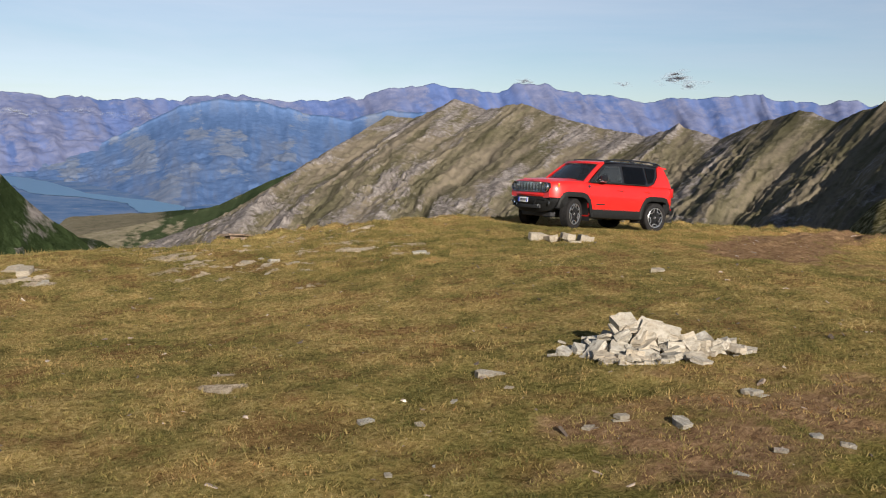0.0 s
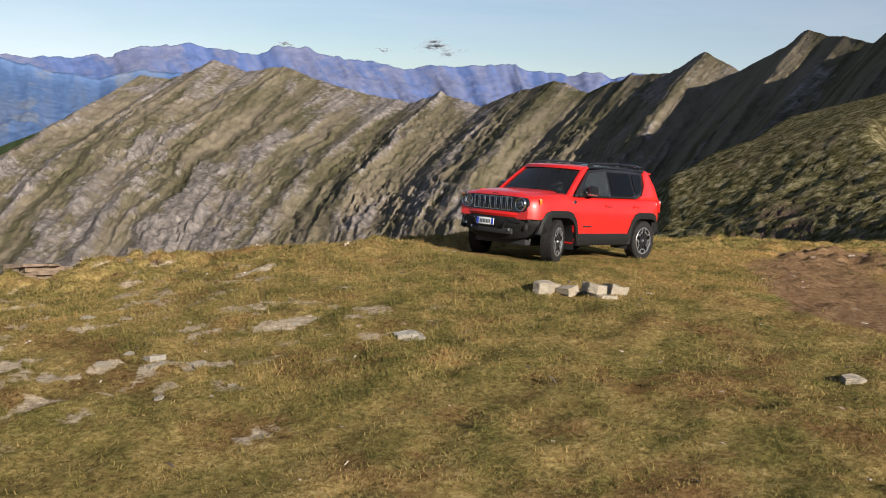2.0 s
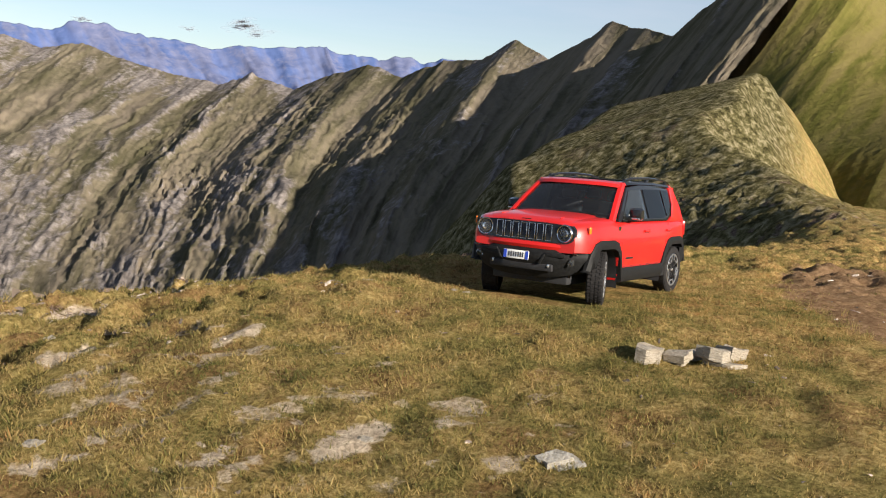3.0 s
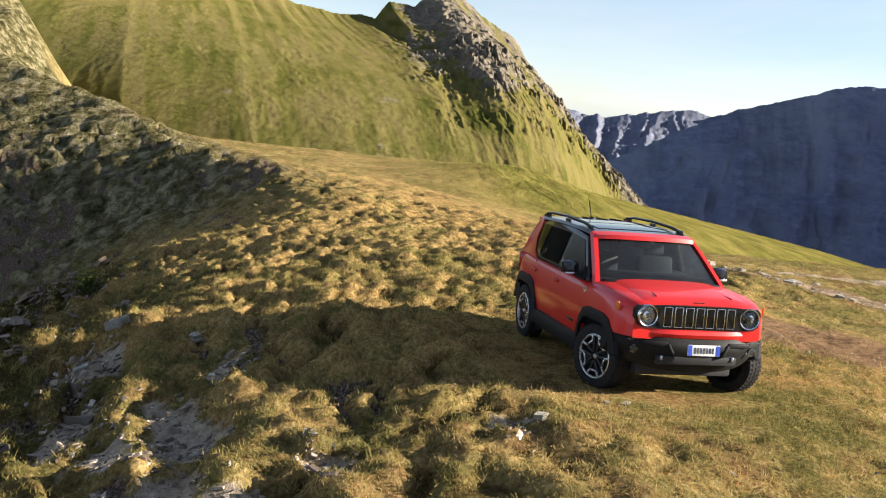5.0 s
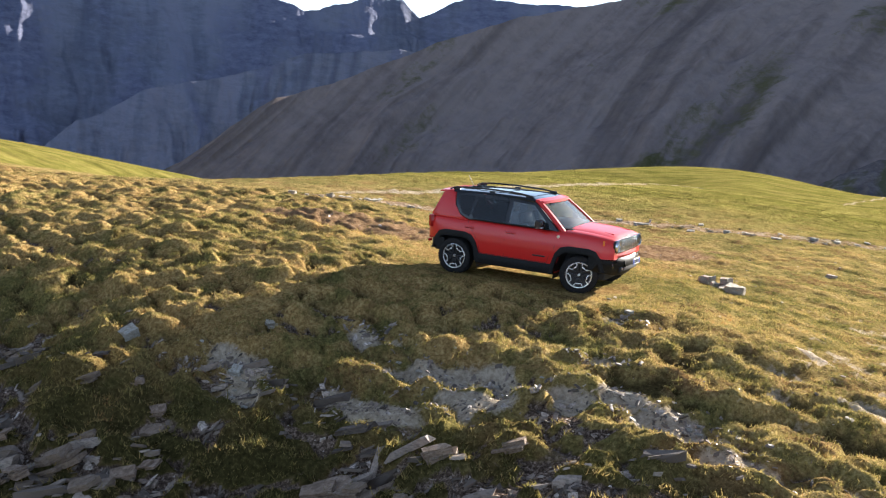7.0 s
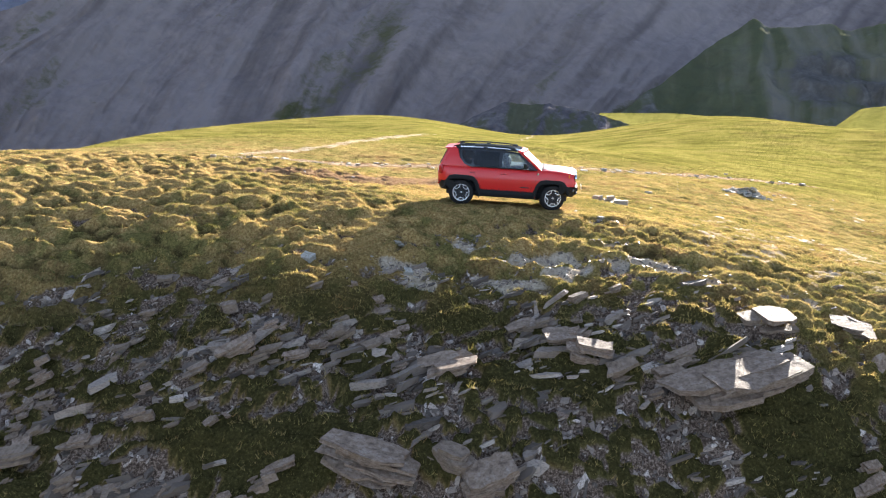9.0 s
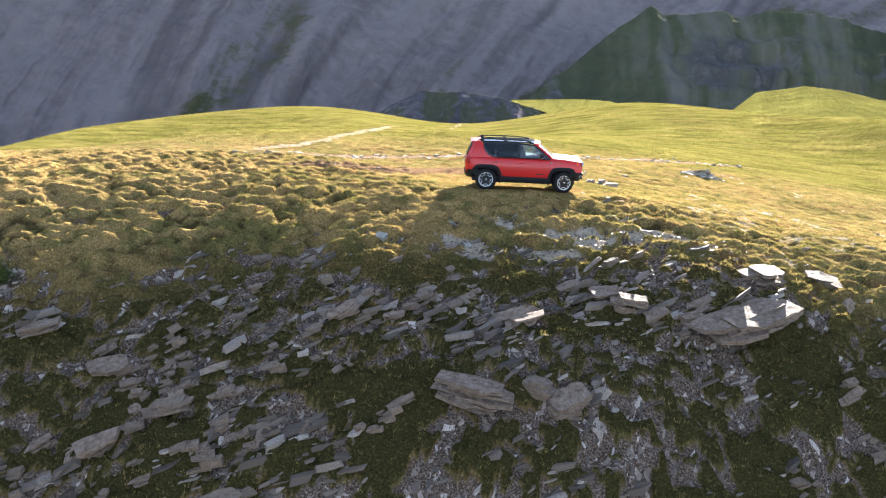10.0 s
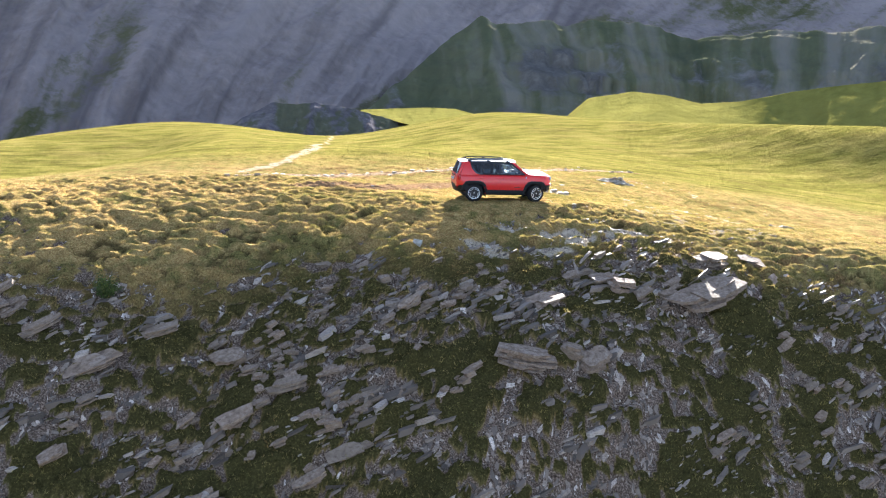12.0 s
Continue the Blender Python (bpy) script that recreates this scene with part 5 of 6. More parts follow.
    us = [-1, -0.96, -0.85, -0.6, -0.3, 0, 0.3, 0.6, 0.85, 0.96, 1]
    bm = loft(bmesh.new(), [[roof_point(x, u) for u in us] for x in np.linspace(0.26, -1.5, 16)], False)
    part("roof", bm, BLACK_GLOSS, car, "gloss black roof")
    bm = loft(bmesh.new(), [[(a, b, c - d) for a, b, c in (roof_point(x, u) for u in us)] for x, d in ((0.42, 0.05), (0.41, 0.002), (0.36, 0.0), (0.255, 0.0))], False)
    part("roof_header", bm, PAINT, car)
    bm = loft(bmesh.new(), [[roof_point(x, u) for u in us] for x in np.linspace(-1.495, -1.75, 6)], False)
    part("rear_roof", bm, PAINT, car)
    for x in (-0.15, -0.75):
        bm = bmesh.new()
        loft(bm, [[(a, b, c + 0.006) for a, b, c in (roof_point(x + d, u) for u in np.linspace(-0.72, 0.72, 9))] for d in np.linspace(-0.27, 0.27, 5)], False)
        part("roof_panel", bm, ROOF_GLASS, car, "dark glass roof panel")
    for y in (-0.3, -0.1, 0.1, 0.3):
        part("roof_rib", beam(bmesh.new(), (-1.05, y, 1.645), (-1.45, y, 1.632), 0.012, 0.02), BLACK_GLOSS, car)
    # spoiler, tailgate
    bm = bmesh.new()
    loft(bm, [[(-1.68 - dx, y, z - 0.03 * (abs(y) / 0.6) ** 4) for dx, z in ((0, 1.575), (0.0, 1.60), (0.12, 1.60), (0.155, 1.585), (0.13, 1.57))] for y in np.linspace(-0.58, 0.58, 9)])
    part("spoiler", bm, PAINT, car)
    bm = bmesh.new()
    loft(bm, [[(x, -w, z), (x - 0.02, 0, z), (x, w, z), (x + 0.15, w, z), (x + 0.15, -w, z)] for x, z, w in ((-1.985, 0.60, 0.64), (-1.99, 0.9, 0.65), (-1.945, 1.08, 0.66), (-1.845, 1.32, 0.62), (-1.735, 1.57, 0.54))])
    tailgate = part("tailgate", bm, PAINT, car, "red tailgate")
    bm = bmesh.new()
    slab(bm, [(-1.955, -0.6, 1.10), (-1.955, 0.6, 1.10), (-1.765, 0.50, 1.53), (-1.765, -0.50, 1.53)], (-0.02, 0, 0), 0.004)
    part("rear_window", bm, WINDOW, tailgate, "dark rear window")
    bm = box(bmesh.new(), (-2.01, 0, 1.0), (0.03, 0.6, 0.04), (0, 0, 0), 0.01)
    part("tailgate_handle", bm, CLADDING, tailgate)
    bm = bmesh.new()
    loft(bm, [[(-1.93 - dx + 0.32 * (abs(y) / 0.88) ** 3.2, y, z + 0.1 * (abs(y) / 0.88) ** 3 * max(0, 0.6 - z) / 0.26) for dx, z in ((-0.1, 0.34), (0.03, 0.36), (0.08, 0.45), (0.10, 0.56), (0.08, 0.65), (0.02, 0.68), (-0.1, 0.68))] for y in np.linspace(-0.875, 0.875, 19)])
    part("rear_bumper", bm, CLADDING, car, "black plastic rear bumper")
    # antenna
    bm = bmesh.new()
    beam(bm, (-1.38, 0.0, 1.63), (-1.52, 0.0, 1.86), 0.008, 0.008, (0, 1, 0))
    box(bm, (-1.38, 0, 1.645), (0.07, 0.04, 0.02), (0, 0, 0), 0.006)
    part("antenna", bm, CLADDING, car, "thin black antenna")
    # underside and inside
    bm = box(bmesh.new(), (0, 0, 0.33), (3.5, 1.1, 0.16), (0, 0, 0), 0.03)
    part("underbody", bm, INSIDE, car)
    bm = bmesh.new()
    box(bm, (-0.42, 0, 1.112), (2.5, 1.56, 0.03), (0, 0, 0), 0.01)
    box(bm, (0.66, 0, 1.135), (0.42, 1.42, 0.06), (0, 0, 0), 0.025)
    part("cabin_floor", bm, INSIDE, car)
    for x, y in ((0.05, 0.36), (0.05, -0.36), (-0.85, 0.38), (-0.85, -0.38)):
        bm = bmesh.new()
        box(bm, (x - 0.1, y, 1.18), (0.14, 0.46, 0.28), (0, -10, 0), 0.05)
        box(bm, (x - 0.15, y, 1.40), (0.09, 0.25, 0.15), (0, -10, 0), 0.04)
        part("seat", bm, INSIDE, car)
    bm = box(bmesh.new(), (0.33, 0, 1.49), (0.03, 0.22, 0.07), (0, 0, 0), 0.01)
    part("inner_mirror", bm, INSIDE, car)
    # short nose: everything ahead of the front axle is drawn in
    for ob in car.children_recursive:
        if ob.matrix_local.translation.length < 1e-6:
            for v in ob.data.vertices:
                if v.co.x > 1.4:
                    v.co.x = 1.4 + (v.co.x - 1.4) * 0.86
        elif ob.matrix_local.translation.x > 1.4:
            ob.location.x = 1.4 + (ob.matrix_local.translation.x - 1.4) * 0.86
    wheel(car, AXLE, 1, 20)
    wheel(car, AXLE, -1, 20)
    wheel(car, -AXLE, 1, 0)
    wheel(car, -AXLE, -1, 0)
    return car


build_car()


# ---- stones ----
def stone_material(name, low, mid, high, scale=9.0, lichen=0.35, tan=(0.2, 0.15, 0.1)):
    n = Nodes(name)
    t, f = n.noise(scale, 6, 0.7), n.noise(scale * 5, 5, 0.7)
    layers = n.noise(scale * 0.9, 4, 0.6, (1, 1, 7))
    c = n.ramp(n.math("ADD", n.math("MULTIPLY", t, 0.5), n.math("MULTIPLY", layers, 0.5)), [(0.34, low), (0.5, mid), (0.66, high)])
    c = n.mix(n.math("MULTIPLY", n.band(n.noise(scale * 0.6, 3, 0.6), 0.55, 0.7), lichen), c, (0.2, 0.12, 0.065))
    c = n.mix(n.math("MULTIPLY", n.random(), 0.7), c, tan)
    c = n.mix(n.math("MULTIPLY", n.band(n.noise(scale * 2.2, 5, 0.75, (1, 1, 3)), 0.5, 0.62), 0.55), c, low)
    n.bump(n.math("ADD", n.math("MULTIPLY", f, 0.6), n.math("MULTIPLY", layers, 1.5)), 0.9, 0.03)
    return n.done(c, n.math("ADD", 0.55, n.math("MULTIPLY", f, 0.4)), 0, 0.2)


SLATE = stone_material("grey_slate", (0.0809, 0.053, 0.0353), (0.295, 0.209, 0.15), (0.43, 0.35, 0.285), 6.0, 0.45, (0.19, 0.145, 0.105))
CREAM = stone_material("pale_limestone", (0.24, 0.208, 0.16), (0.46, 0.43, 0.37), (0.62, 0.59, 0.53), 7.0, 0.22, (0.43, 0.35, 0.25))


def hull_mesh(name, seed, size, corners=8, layers=1, material=None):
    """An angular stone: one broken plate, or thin plates stacked and shifted like slate."""
    rnd = random.Random(seed)
    bm = bmesh.new()
    z0 = -size[2] / 2
    hs = [rnd.uniform(0.6, 1.4) for _ in range(layers)]
    outline = [(rnd.uniform(-0.34, 0.34), rnd.uniform(0.55, 1.05)) for _ in range(corners)]
    for k in range(layers):
        h = size[2] * hs[k] / sum(hs)
        fx, fy = (rnd.uniform(0.82, 1), rnd.uniform(0.75, 1)) if layers > 1 else (1, 1)
        ox, oy = rnd.uniform(-0.08, 0.08) * size[0] * (layers > 1), rnd.uniform(-0.12, 0.12) * size[1] * (layers > 1)
        low, top = [], []
        tx, ty = rnd.uniform(-0.12, 0.12), rnd.uniform(-0.2, 0.2)
        turn = rnd.uniform(0, 1) if layers == 1 else 0.4 + rnd.uniform(-0.12, 0.12)
        for i in range(corners):
            a = 2 * math.pi * (i + turn + outline[i][0] + rnd.uniform(-0.08, 0.08)) / corners
            ca, sa = math.cos(a), math.sin(a)
            r = outline[i][1] * rnd.uniform(0.9, 1.05) / max(abs(ca), abs(sa)) ** 0.8
            px, py = ca * r * size[0] / 2 * fx + ox, sa * r * size[1] / 2 * fy + oy
            s = rnd.uniform(0.8, 1.0) if layers == 1 else rnd.uniform(0.93, 1.0)
            low.append(bm.verts.new((px, py, z0 + rnd.uniform(-0.05, 0.05) * h)))
            top.append(bm.verts.new((px * s, py * s, z0 + h * (1.05 + tx * ca + ty * sa))))
        mid = bm.verts.new((ox, oy, z0 + h * 1.06))
        bm.faces.new(low[::-1])
        for i in range(corners):
            n = (i + 1) % corners
            bm.faces.new((low[i], low[n], top[n], top[i]))
            bm.faces.new((top[i], top[n], mid))
        z0 += h
    bmesh.ops.recalc_face_normals(bm, faces=bm.faces[:])
    me = bpy.data.meshes.new(name)
    bm.to_mesh(me)
    bm.free()
    me.materials.append(material)
    return me


def slate_mesh(name, seed, size, layers=4, material=None, sides=6):
    """A slate outcrop: thin ragged beds lying on one another, each with broken ends, its long side along x."""
    rnd = random.Random(seed)
    bm = bmesh.new()
    hs = [rnd.uniform(0.5, 1.5) for _ in range(layers)]
    z = -size[2] / 2
    grow = rnd.uniform(-0.2, 0.2)
    for k in range(layers):
        h = size[2] * hs[k] / sum(hs)
        t = k / max(1, layers - 1)
        l = size[0] * (1 - 0.3 * abs(t - 0.45 + grow)) * rnd.uniform(0.62, 1.0)
        w = size[1] * rnd.uniform(0.6, 1.0)
        ox, oy = rnd.uniform(-0.14, 0.14) * size[0], rnd.uniform(-0.14, 0.14) * size[1]
        pts = []
        n = sides + 2
        for side in (-1, 1):
            for i in range(n // 2):
                u = (i + rnd.uniform(0.1, 0.9)) / (n // 2) * 2 - 1
                taper = 1 - 0.75 * max(0, abs(u) - 0.45) ** 1.2 * rnd.uniform(0.5, 1.4)
                pts.append((-side * u * l / 2, side * w / 2 * taper * rnd.uniform(0.7, 1.1)))
        tx, ty = rnd.uniform(-0.05, 0.05), rnd.uniform(-0.12, 0.12)
        low = [bm.verts.new((ox + px * 0.97, oy + py * 0.96, z + rnd.uniform(-0.08, 0.08) * h)) for px, py in pts]
        top = [bm.verts.new((ox + px * rnd.uniform(0.93, 1.0), oy + py * rnd.uniform(0.88, 1.0), z + h * rnd.uniform(0.85, 1.05) + tx * px + ty * py)) for px, py in pts]
        bm.faces.new(low[::-1])
        bm.faces.new(top)
        for i in range(len(pts)):
            j = (i + 1) % len(pts)
            bm.faces.new((low[i], low[j], top[j], top[i]))
        z += h * 0.96
    bmesh.ops.triangulate(bm, faces=[f for f in bm.faces if len(f.verts) > 4])
    bmesh.ops.recalc_face_normals(bm, faces=bm.faces[:])
    me = bpy.data.meshes.new(name)
    bm.to_mesh(me)
    bm.free()
    me.materials.append(material)
    return me


def ground_tilt(x, y, d=0.25):
    """Turn that lays a thing flat on the ground."""
    h = land(np.array([x - d, x + d, x, x]), np.array([y, y, y - d, y + d]))
    n = Vector((h[0] - h[1], h[2] - h[3], 2 * d)).normalized()
    return n.to_track_quat("Z", "Y").to_matrix().to_4x4()


def set_stone(mesh, name, x, y, turn, lift, label, group, scale=(1, 1, 1), lean=(0, 0), category="rock", follow=0.6):
    ob = new(name, mesh)
    q = Matrix.Identity(4).to_quaternion().slerp(ground_tilt(x, y).to_quaternion(), follow).to_matrix().to_4x4()
    ob.matrix_world = Matrix.Translation((x, y, hz(x, y) + lift)) @ q @ pose(0, 0, 0, lean[0], lean[1], turn) @ Matrix.Diagonal((*scale, 1))
    return tagged(ob, label, category, group)


# large slabs on the south slope: x, y, length, width, thickness, turn, lean
SLABS = [(5.3, -9.2, 3.1, 1.3, 0.55, 24, -14), (6.1, -7.35, 1.5, 0.8, 0.26, 12, -6), (8.3, -6.3, 1.25, 0.8, 0.3, -10, 8), (-1.25, -11.7, 2.1, 0.9, 0.42, -6, 4), (0.1, -11.6, 0.85, 0.6, 0.32, -20, 10), (1.0, -11.7, 1.4, 0.7, 0.3, 30, -22),
         (1.85, -8.4, 1.1, 0.7, 0.24, 10, -8), (2.4, -8.9, 1.0, 0.6, 0.32, 5, 6), (-10.2, -10.4, 1.4, 0.7, 0.24, 20, -10)]
for k, (x, y, l, w, h, turn, lean) in enumerate(SLABS):
    me = slate_mesh("rock_slab", 900 + k, (l * 1.1, w * 1.1, h * 1.25), 7 if h > 0.35 else 4, SLATE, 10)
    set_stone(me, "rock_slab", x, y, turn, (0.12 + 0.25 * h) if h > 0.35 else 0.03, "large layered grey slate slab on the steep slope", "slabs on the slope", lean=(9, lean), follow=0.1)
MORE = [(-5.2, -12.1, 0.5, 80), (-3.1, -11.9, 0.9, 25), (-0.45, -9.5, 1.2, 15), (-2.85, -8.3, 0.8, 20), (-2.1, -7.8, 0.7, 10), (-3.2, -9.2, 0.65, -10), (-4.15, -9.35, 0.8, 18), (-8.6, -11.6, 1.6, 14), (-9.5, -12.3, 0.8, 60), (1.35, -8.1, 0.5, 0), (-6.8, -9.5, 0.45, 30),
        (-6.6, -11.5, 0.5, -20), (-4.7, -11.2, 0.5, 50), (-4.4, -11.0, 0.38, -40), (-16.0, -9.7, 1.7, 32), (-12.5, -9.7, 1.5, 12), (-14.4, -10.7, 2.2, 18), (-10.0, -10.4, 1.2, 15), (-14.2, -11.8, 0.85, 8)]
MORE += [(-13.6, -12.0, 0.7, 20), (-10.1, -12.1, 1.7, 22), (-11.0, -12.6, 0.65, 30), (-9.65, -12.2, 0.5, 70), (-6.7, -13.3, 1.5, 28), (-7.6, -13.7, 1.4, 20), (-9.7, -10.9, 0.85, 10), (-14.9, -13.2, 1.3, 24), (-0.3, -9.7, 1.3, 16), (8.4, -4.0, 0.5, 0)]
mid_slabs = [slate_mesh("rock_slab", 300 + k, (1.1, 0.3 + 0.035 * k, 0.13 + 0.02 * k), 3 + k % 3, SLATE, 7) for k in range(7)]
for k, (x, y, l, turn) in enumerate(MORE):
    set_stone(mid_slabs[k % 7], "rock_slab", x, y, turn, 0.07 * l, "grey slate slab lying on the steep slope", "slabs on the slope", (l, l * random.uniform(0.75, 1.1), min(l, 1.4) * random.uniform(0.7, 1.2)), (random.uniform(-8, 8), random.uniform(-28, -12)), follow=0.4)

# broken ledges along the rim
pale_plates = [hull_mesh("ledge_stone", 350 + k, (1, 0.5 + 0.06 * k, 0.2 + 0.03 * k), 6, 1 + k % 2, CREAM) for k in range(7)]
for k in range(110):
    t = random.random()
    x = -5 + 11.5 * t + random.uniform(-0.5, 0.5)
    y = -9.8 + 2.8 * t + random.uniform(-0.9, 0.4) - 0.02 * (x - 1) ** 2
    l = random.uniform(0.12, 0.3)
    if k % 2:
        cx, cy, a, c = GRAVEL[k // 2 % 8]
        x, y, l = cx + random.gauss(0, 0.5 * a), cy + random.gauss(0, 0.5 * c), random.uniform(0.06, 0.18)
    set_stone((pale_plates if k % 2 else mid_slabs)[k % 7], "ledge_stone", x, y, random.uniform(-15, 25), random.uniform(-0.02, 0.02), "flat grey slate piece of a broken ledge", "ledge stones along the rim", (l, l * random.uniform(0.6, 1.1), l * random.uniform(0.4, 0.7)), (random.uniform(-6, 6), random.uniform(-8, 4)), follow=0.8)

# stones over the slope
blocks = [slate_mesh("rock", 400 + k, (1, random.uniform(0.28, 0.5), random.uniform(0.14, 0.3)), 2 + k % 3, SLATE, 5) for k in range(11)]
rnd_out = random.Random(21)
seats = []
while len(seats) < 58:
    x, y = rnd_out.uniform(-20, 12), rnd_out.uniform(-15.5, -6.8)
    if steep(np.array([x]), np.array([y]))[0] < 0.45 or fbm(np.array([x / 3.2]), np.array([y / 2.0]), 131, 2)[0] < -0.05:
        continue
    seats.append((x, y, rnd_out.gauss(20, 7), rnd_out.uniform(-12, 8), rnd_out.uniform(0.5, 1.15) * (0.75 if y > -8 and x > -5 else 1)))
made = 0
for x0, y0, turn, dip, big in seats:
    for _ in range(rnd_out.randint(3, 6)):
        u, v = rnd_out.gauss(0, 0.75) * big, rnd_out.gauss(0, 0.3) * big
        ca, sa = math.cos(radians(turn)), math.sin(radians(turn))
        x, y = x0 + u * ca - v * sa, y0 + u * sa + v * ca
        l = big * rnd_out.uniform(0.35, 1.2)
        set_stone(blocks[made % 11], "rock", x, y, turn + rnd_out.gauss(0, 6), 0.05 * l, "grey angular slate rock on the steep slope", "rocks on the slope", (l, l * rnd_out.uniform(0.8, 1.3), l * rnd_out.uniform(0.7, 1.5)), (dip + rnd_out.gauss(0, 8), -19 + rnd_out.gauss(0, 7)), follow=0.4)
        made += 1
while made < 290:
    x, y = rnd_out.uniform(-20, 13), rnd_out.uniform(-15.5, -5.5)
    if steep(np.array([x]), np.array([y]))[0] < 0.5:
        continue
    l = min(0.8, 0.13 / max(0.12, rnd_out.random()) ** 0.8)
    set_stone(blocks[made % 11], "rock", x, y, rnd_out.gauss(20, 40), 0.05 * l, "grey angular slate rock on the steep slope", "rocks on the slope", (l, l * rnd_out.uniform(0.9, 1.6), l * rnd_out.uniform(0.6, 1.4)), (rnd_out.uniform(-20, 35), rnd_out.uniform(-35, 15)))
    made += 1

# ---- cairn of flat stones ----
def build_cairn():
    cairn = tagged(new("stone_cairn"), "low heap of pale flat limestone pieces on turf", "stone heap")
    cx, cy = 8.85, 11.2
    cairn.matrix_world = Matrix.Translation((cx, cy, hz(cx, cy)))
    flats = [slate_mesh("stone", 500 + k, (0.34, 0.2 + 0.012 * k, 0.03 + 0.005 * k), 1, CREAM, 5 + k % 3) for k in range(9)]
    rnd = random.Random(5)
    # long axis runs north-west to south-east
    along, across = Vector((-0.82, 0.57, 0)), Vector((0.57, 0.82, 0))

    def lay(mesh, u, v, z, turn, lean, scale=(1, 1, 1)):
        p = along * u + across * v
        ob = new("stone", mesh)
        ob.parent = cairn
        ob.matrix_local = Matrix.Translation((p.x, p.y, z + hz(cx + p.x, cy + p.y) - hz(cx, cy))) @ pose(0, 0, 0, lean[0], lean[1], turn) @ Matrix.Diagonal((*scale, 1))

    for k in range(150):
        u, v = rnd.gauss(-0.02, 0.40), rnd.gauss(0.02, 0.27)
        if abs(u) > 1.0 or abs(v) > 0.62:
            u, v = u * 0.5, v * 0.5
        top = 0.24 * math.exp(-((u + 0.16) / 0.40) ** 2 - ((v + 0.05) / 0.3) ** 2)
        lean = 18 + 130 * top
        s = rnd.uniform(0.35, 1.15)
        lay(flats[k % 9], u, v, 0.02 + top * rnd.uniform(0.3, 1.0), rnd.uniform(0, 360), (rnd.gauss(0, lean * 0.6), rnd.gauss(0, lean * 0.6)), (s * rnd.uniform(0.8, 1.4), s, s * rnd.uniform(0.8, 1.6)))
    for k in range(14):
        s = rnd.uniform(0.5, 1.0)
        lay(flats[k % 9], 0.5 + rnd.gauss(0.08, 0.16), 0.1 + rnd.gauss(0, 0.1), rnd.uniform(0.02, 0.12), rnd.uniform(0, 360), (rnd.gauss(0, 18), rnd.gauss(0, 18)), (s, s, s * 1.6))
    for seed, u, v, z, size, turn, lean in ((7, -0.22, -0.05, 0.27, (0.42, 0.32, 0.10), 160, (30, -10)), (8, 0.02, -0.02, 0.22, (0.40, 0.34, 0.06), 120, (34, 16)), (9, 0.48, 0.16, 0.1, (0.3, 0.2, 0.1), 30, (5, -10)), (10, 0.66, 0.12, 0.06, (0.36, 0.18, 0.08), 150, (0, 12)),
                                            (11, -0.46, 0.3, 0.05, (0.40, 0.22, 0.06), 140, (4, 6)), (12, -0.2, 0.42, 0.05, (0.3, 0.18, 0.06), 120, (0, 10)), (13, 0.22, -0.1, 0.18, (0.34, 0.24, 0.04), 60, (-20, 24)), (14, -0.40, -0.02, 0.16, (0.3, 0.22, 0.05), 10, (18, -20))):
        lay(slate_mesh("stone", 560 + seed, tuple(1.12 * c for c in size), 2, CREAM, 8), u, v, z, turn, lean)


build_cairn()
pale_blocks = [slate_mesh("stone", 600 + k, (1.15, random.uniform(0.6, 0.9), random.uniform(0.24, 0.4)), 1 + k % 2, CREAM, 6) for k in range(6)]
# five white stones by the car
for k, (x, y, l) in enumerate(((3.45, 2.3, 0.52), (3.25, 2.6, 0.5), (2.95, 2.72, 0.24), (3.1, 2.98, 0.55), (2.75, 3.0, 0.45))):
    set_stone(pale_blocks[k], "stone", x, y, 30 + 50 * k, 0.07, "pale limestone block on turf beside the car", "white stones by the car", (l, l * 0.95, l * 1.05), (random.uniform(-10, 10), random.uniform(-10, 10)), "stone")
# single stones in the turf: x, y, size
LOOSE = [(10.55, 10.87, 0.36), (9.29, 12.92, 0.3), (10.75, 11.41, 0.12), (10.61, 12.72, 0.22), (10.96, 12.73, 0.14), (10.3, 13.07, 0.28), (12.24, 11.56, 0.17), (11.38, 11.47, 0.12), (11.95, 11.9, 0.14), (12.3, 12.68, 0.1), (12.68, 12.68, 0.09), (10.26, 13.94, 0.14), (9.75, 13.83, 0.16), (10.72, 14.0, 0.2), (9.72, 14.09, 0.17),
         (8.6, 1.96, 0.3), (8.73, 2.73, 0.13), (8.93, 1.7, 0.24), (9.31, 1.3, 0.2), (6.56, 2.92, 0.42), (7.0, 1.42, 0.16), (9.4, 2.5, 0.17), (8.84, 1.43, 0.3), (12.9, 0.05, 0.6), (13.0, 0.55, 0.4), (12.76, 0.98, 0.3), (12.95, -0.32, 0.5), (4.62, 7.03, 0.4), (6.4, -3.4, 0.18), (1.99, -0.74, 0.14)]
LOOSE += [(8.97, 1.13, 0.14), (8.6, -0.5, 0.2), (-1.8, -6.5, 0.34), (-2.3, -5.1, 0.32), (-4.2, -6.3, 0.5), (1.98, -0.95, 0.13), (2.66, -1.85, 0.22), (4.6, -4.4, 0.14), (0.2, 10.9, 0.35), (7.9, 10.1, 0.3), (2.7, -3.4, 0.12)]
for k, (x, y, l) in enumerate(LOOSE):
    set_stone(pale_blocks[k % 6], "stone", x, y, 37 * k, 0.02 * l, "pale stone lying in the turf", "stones in the turf", (l, l, l * 0.7), (random.uniform(-8, 8), random.uniform(-8, 8)), "stone", 0.9)
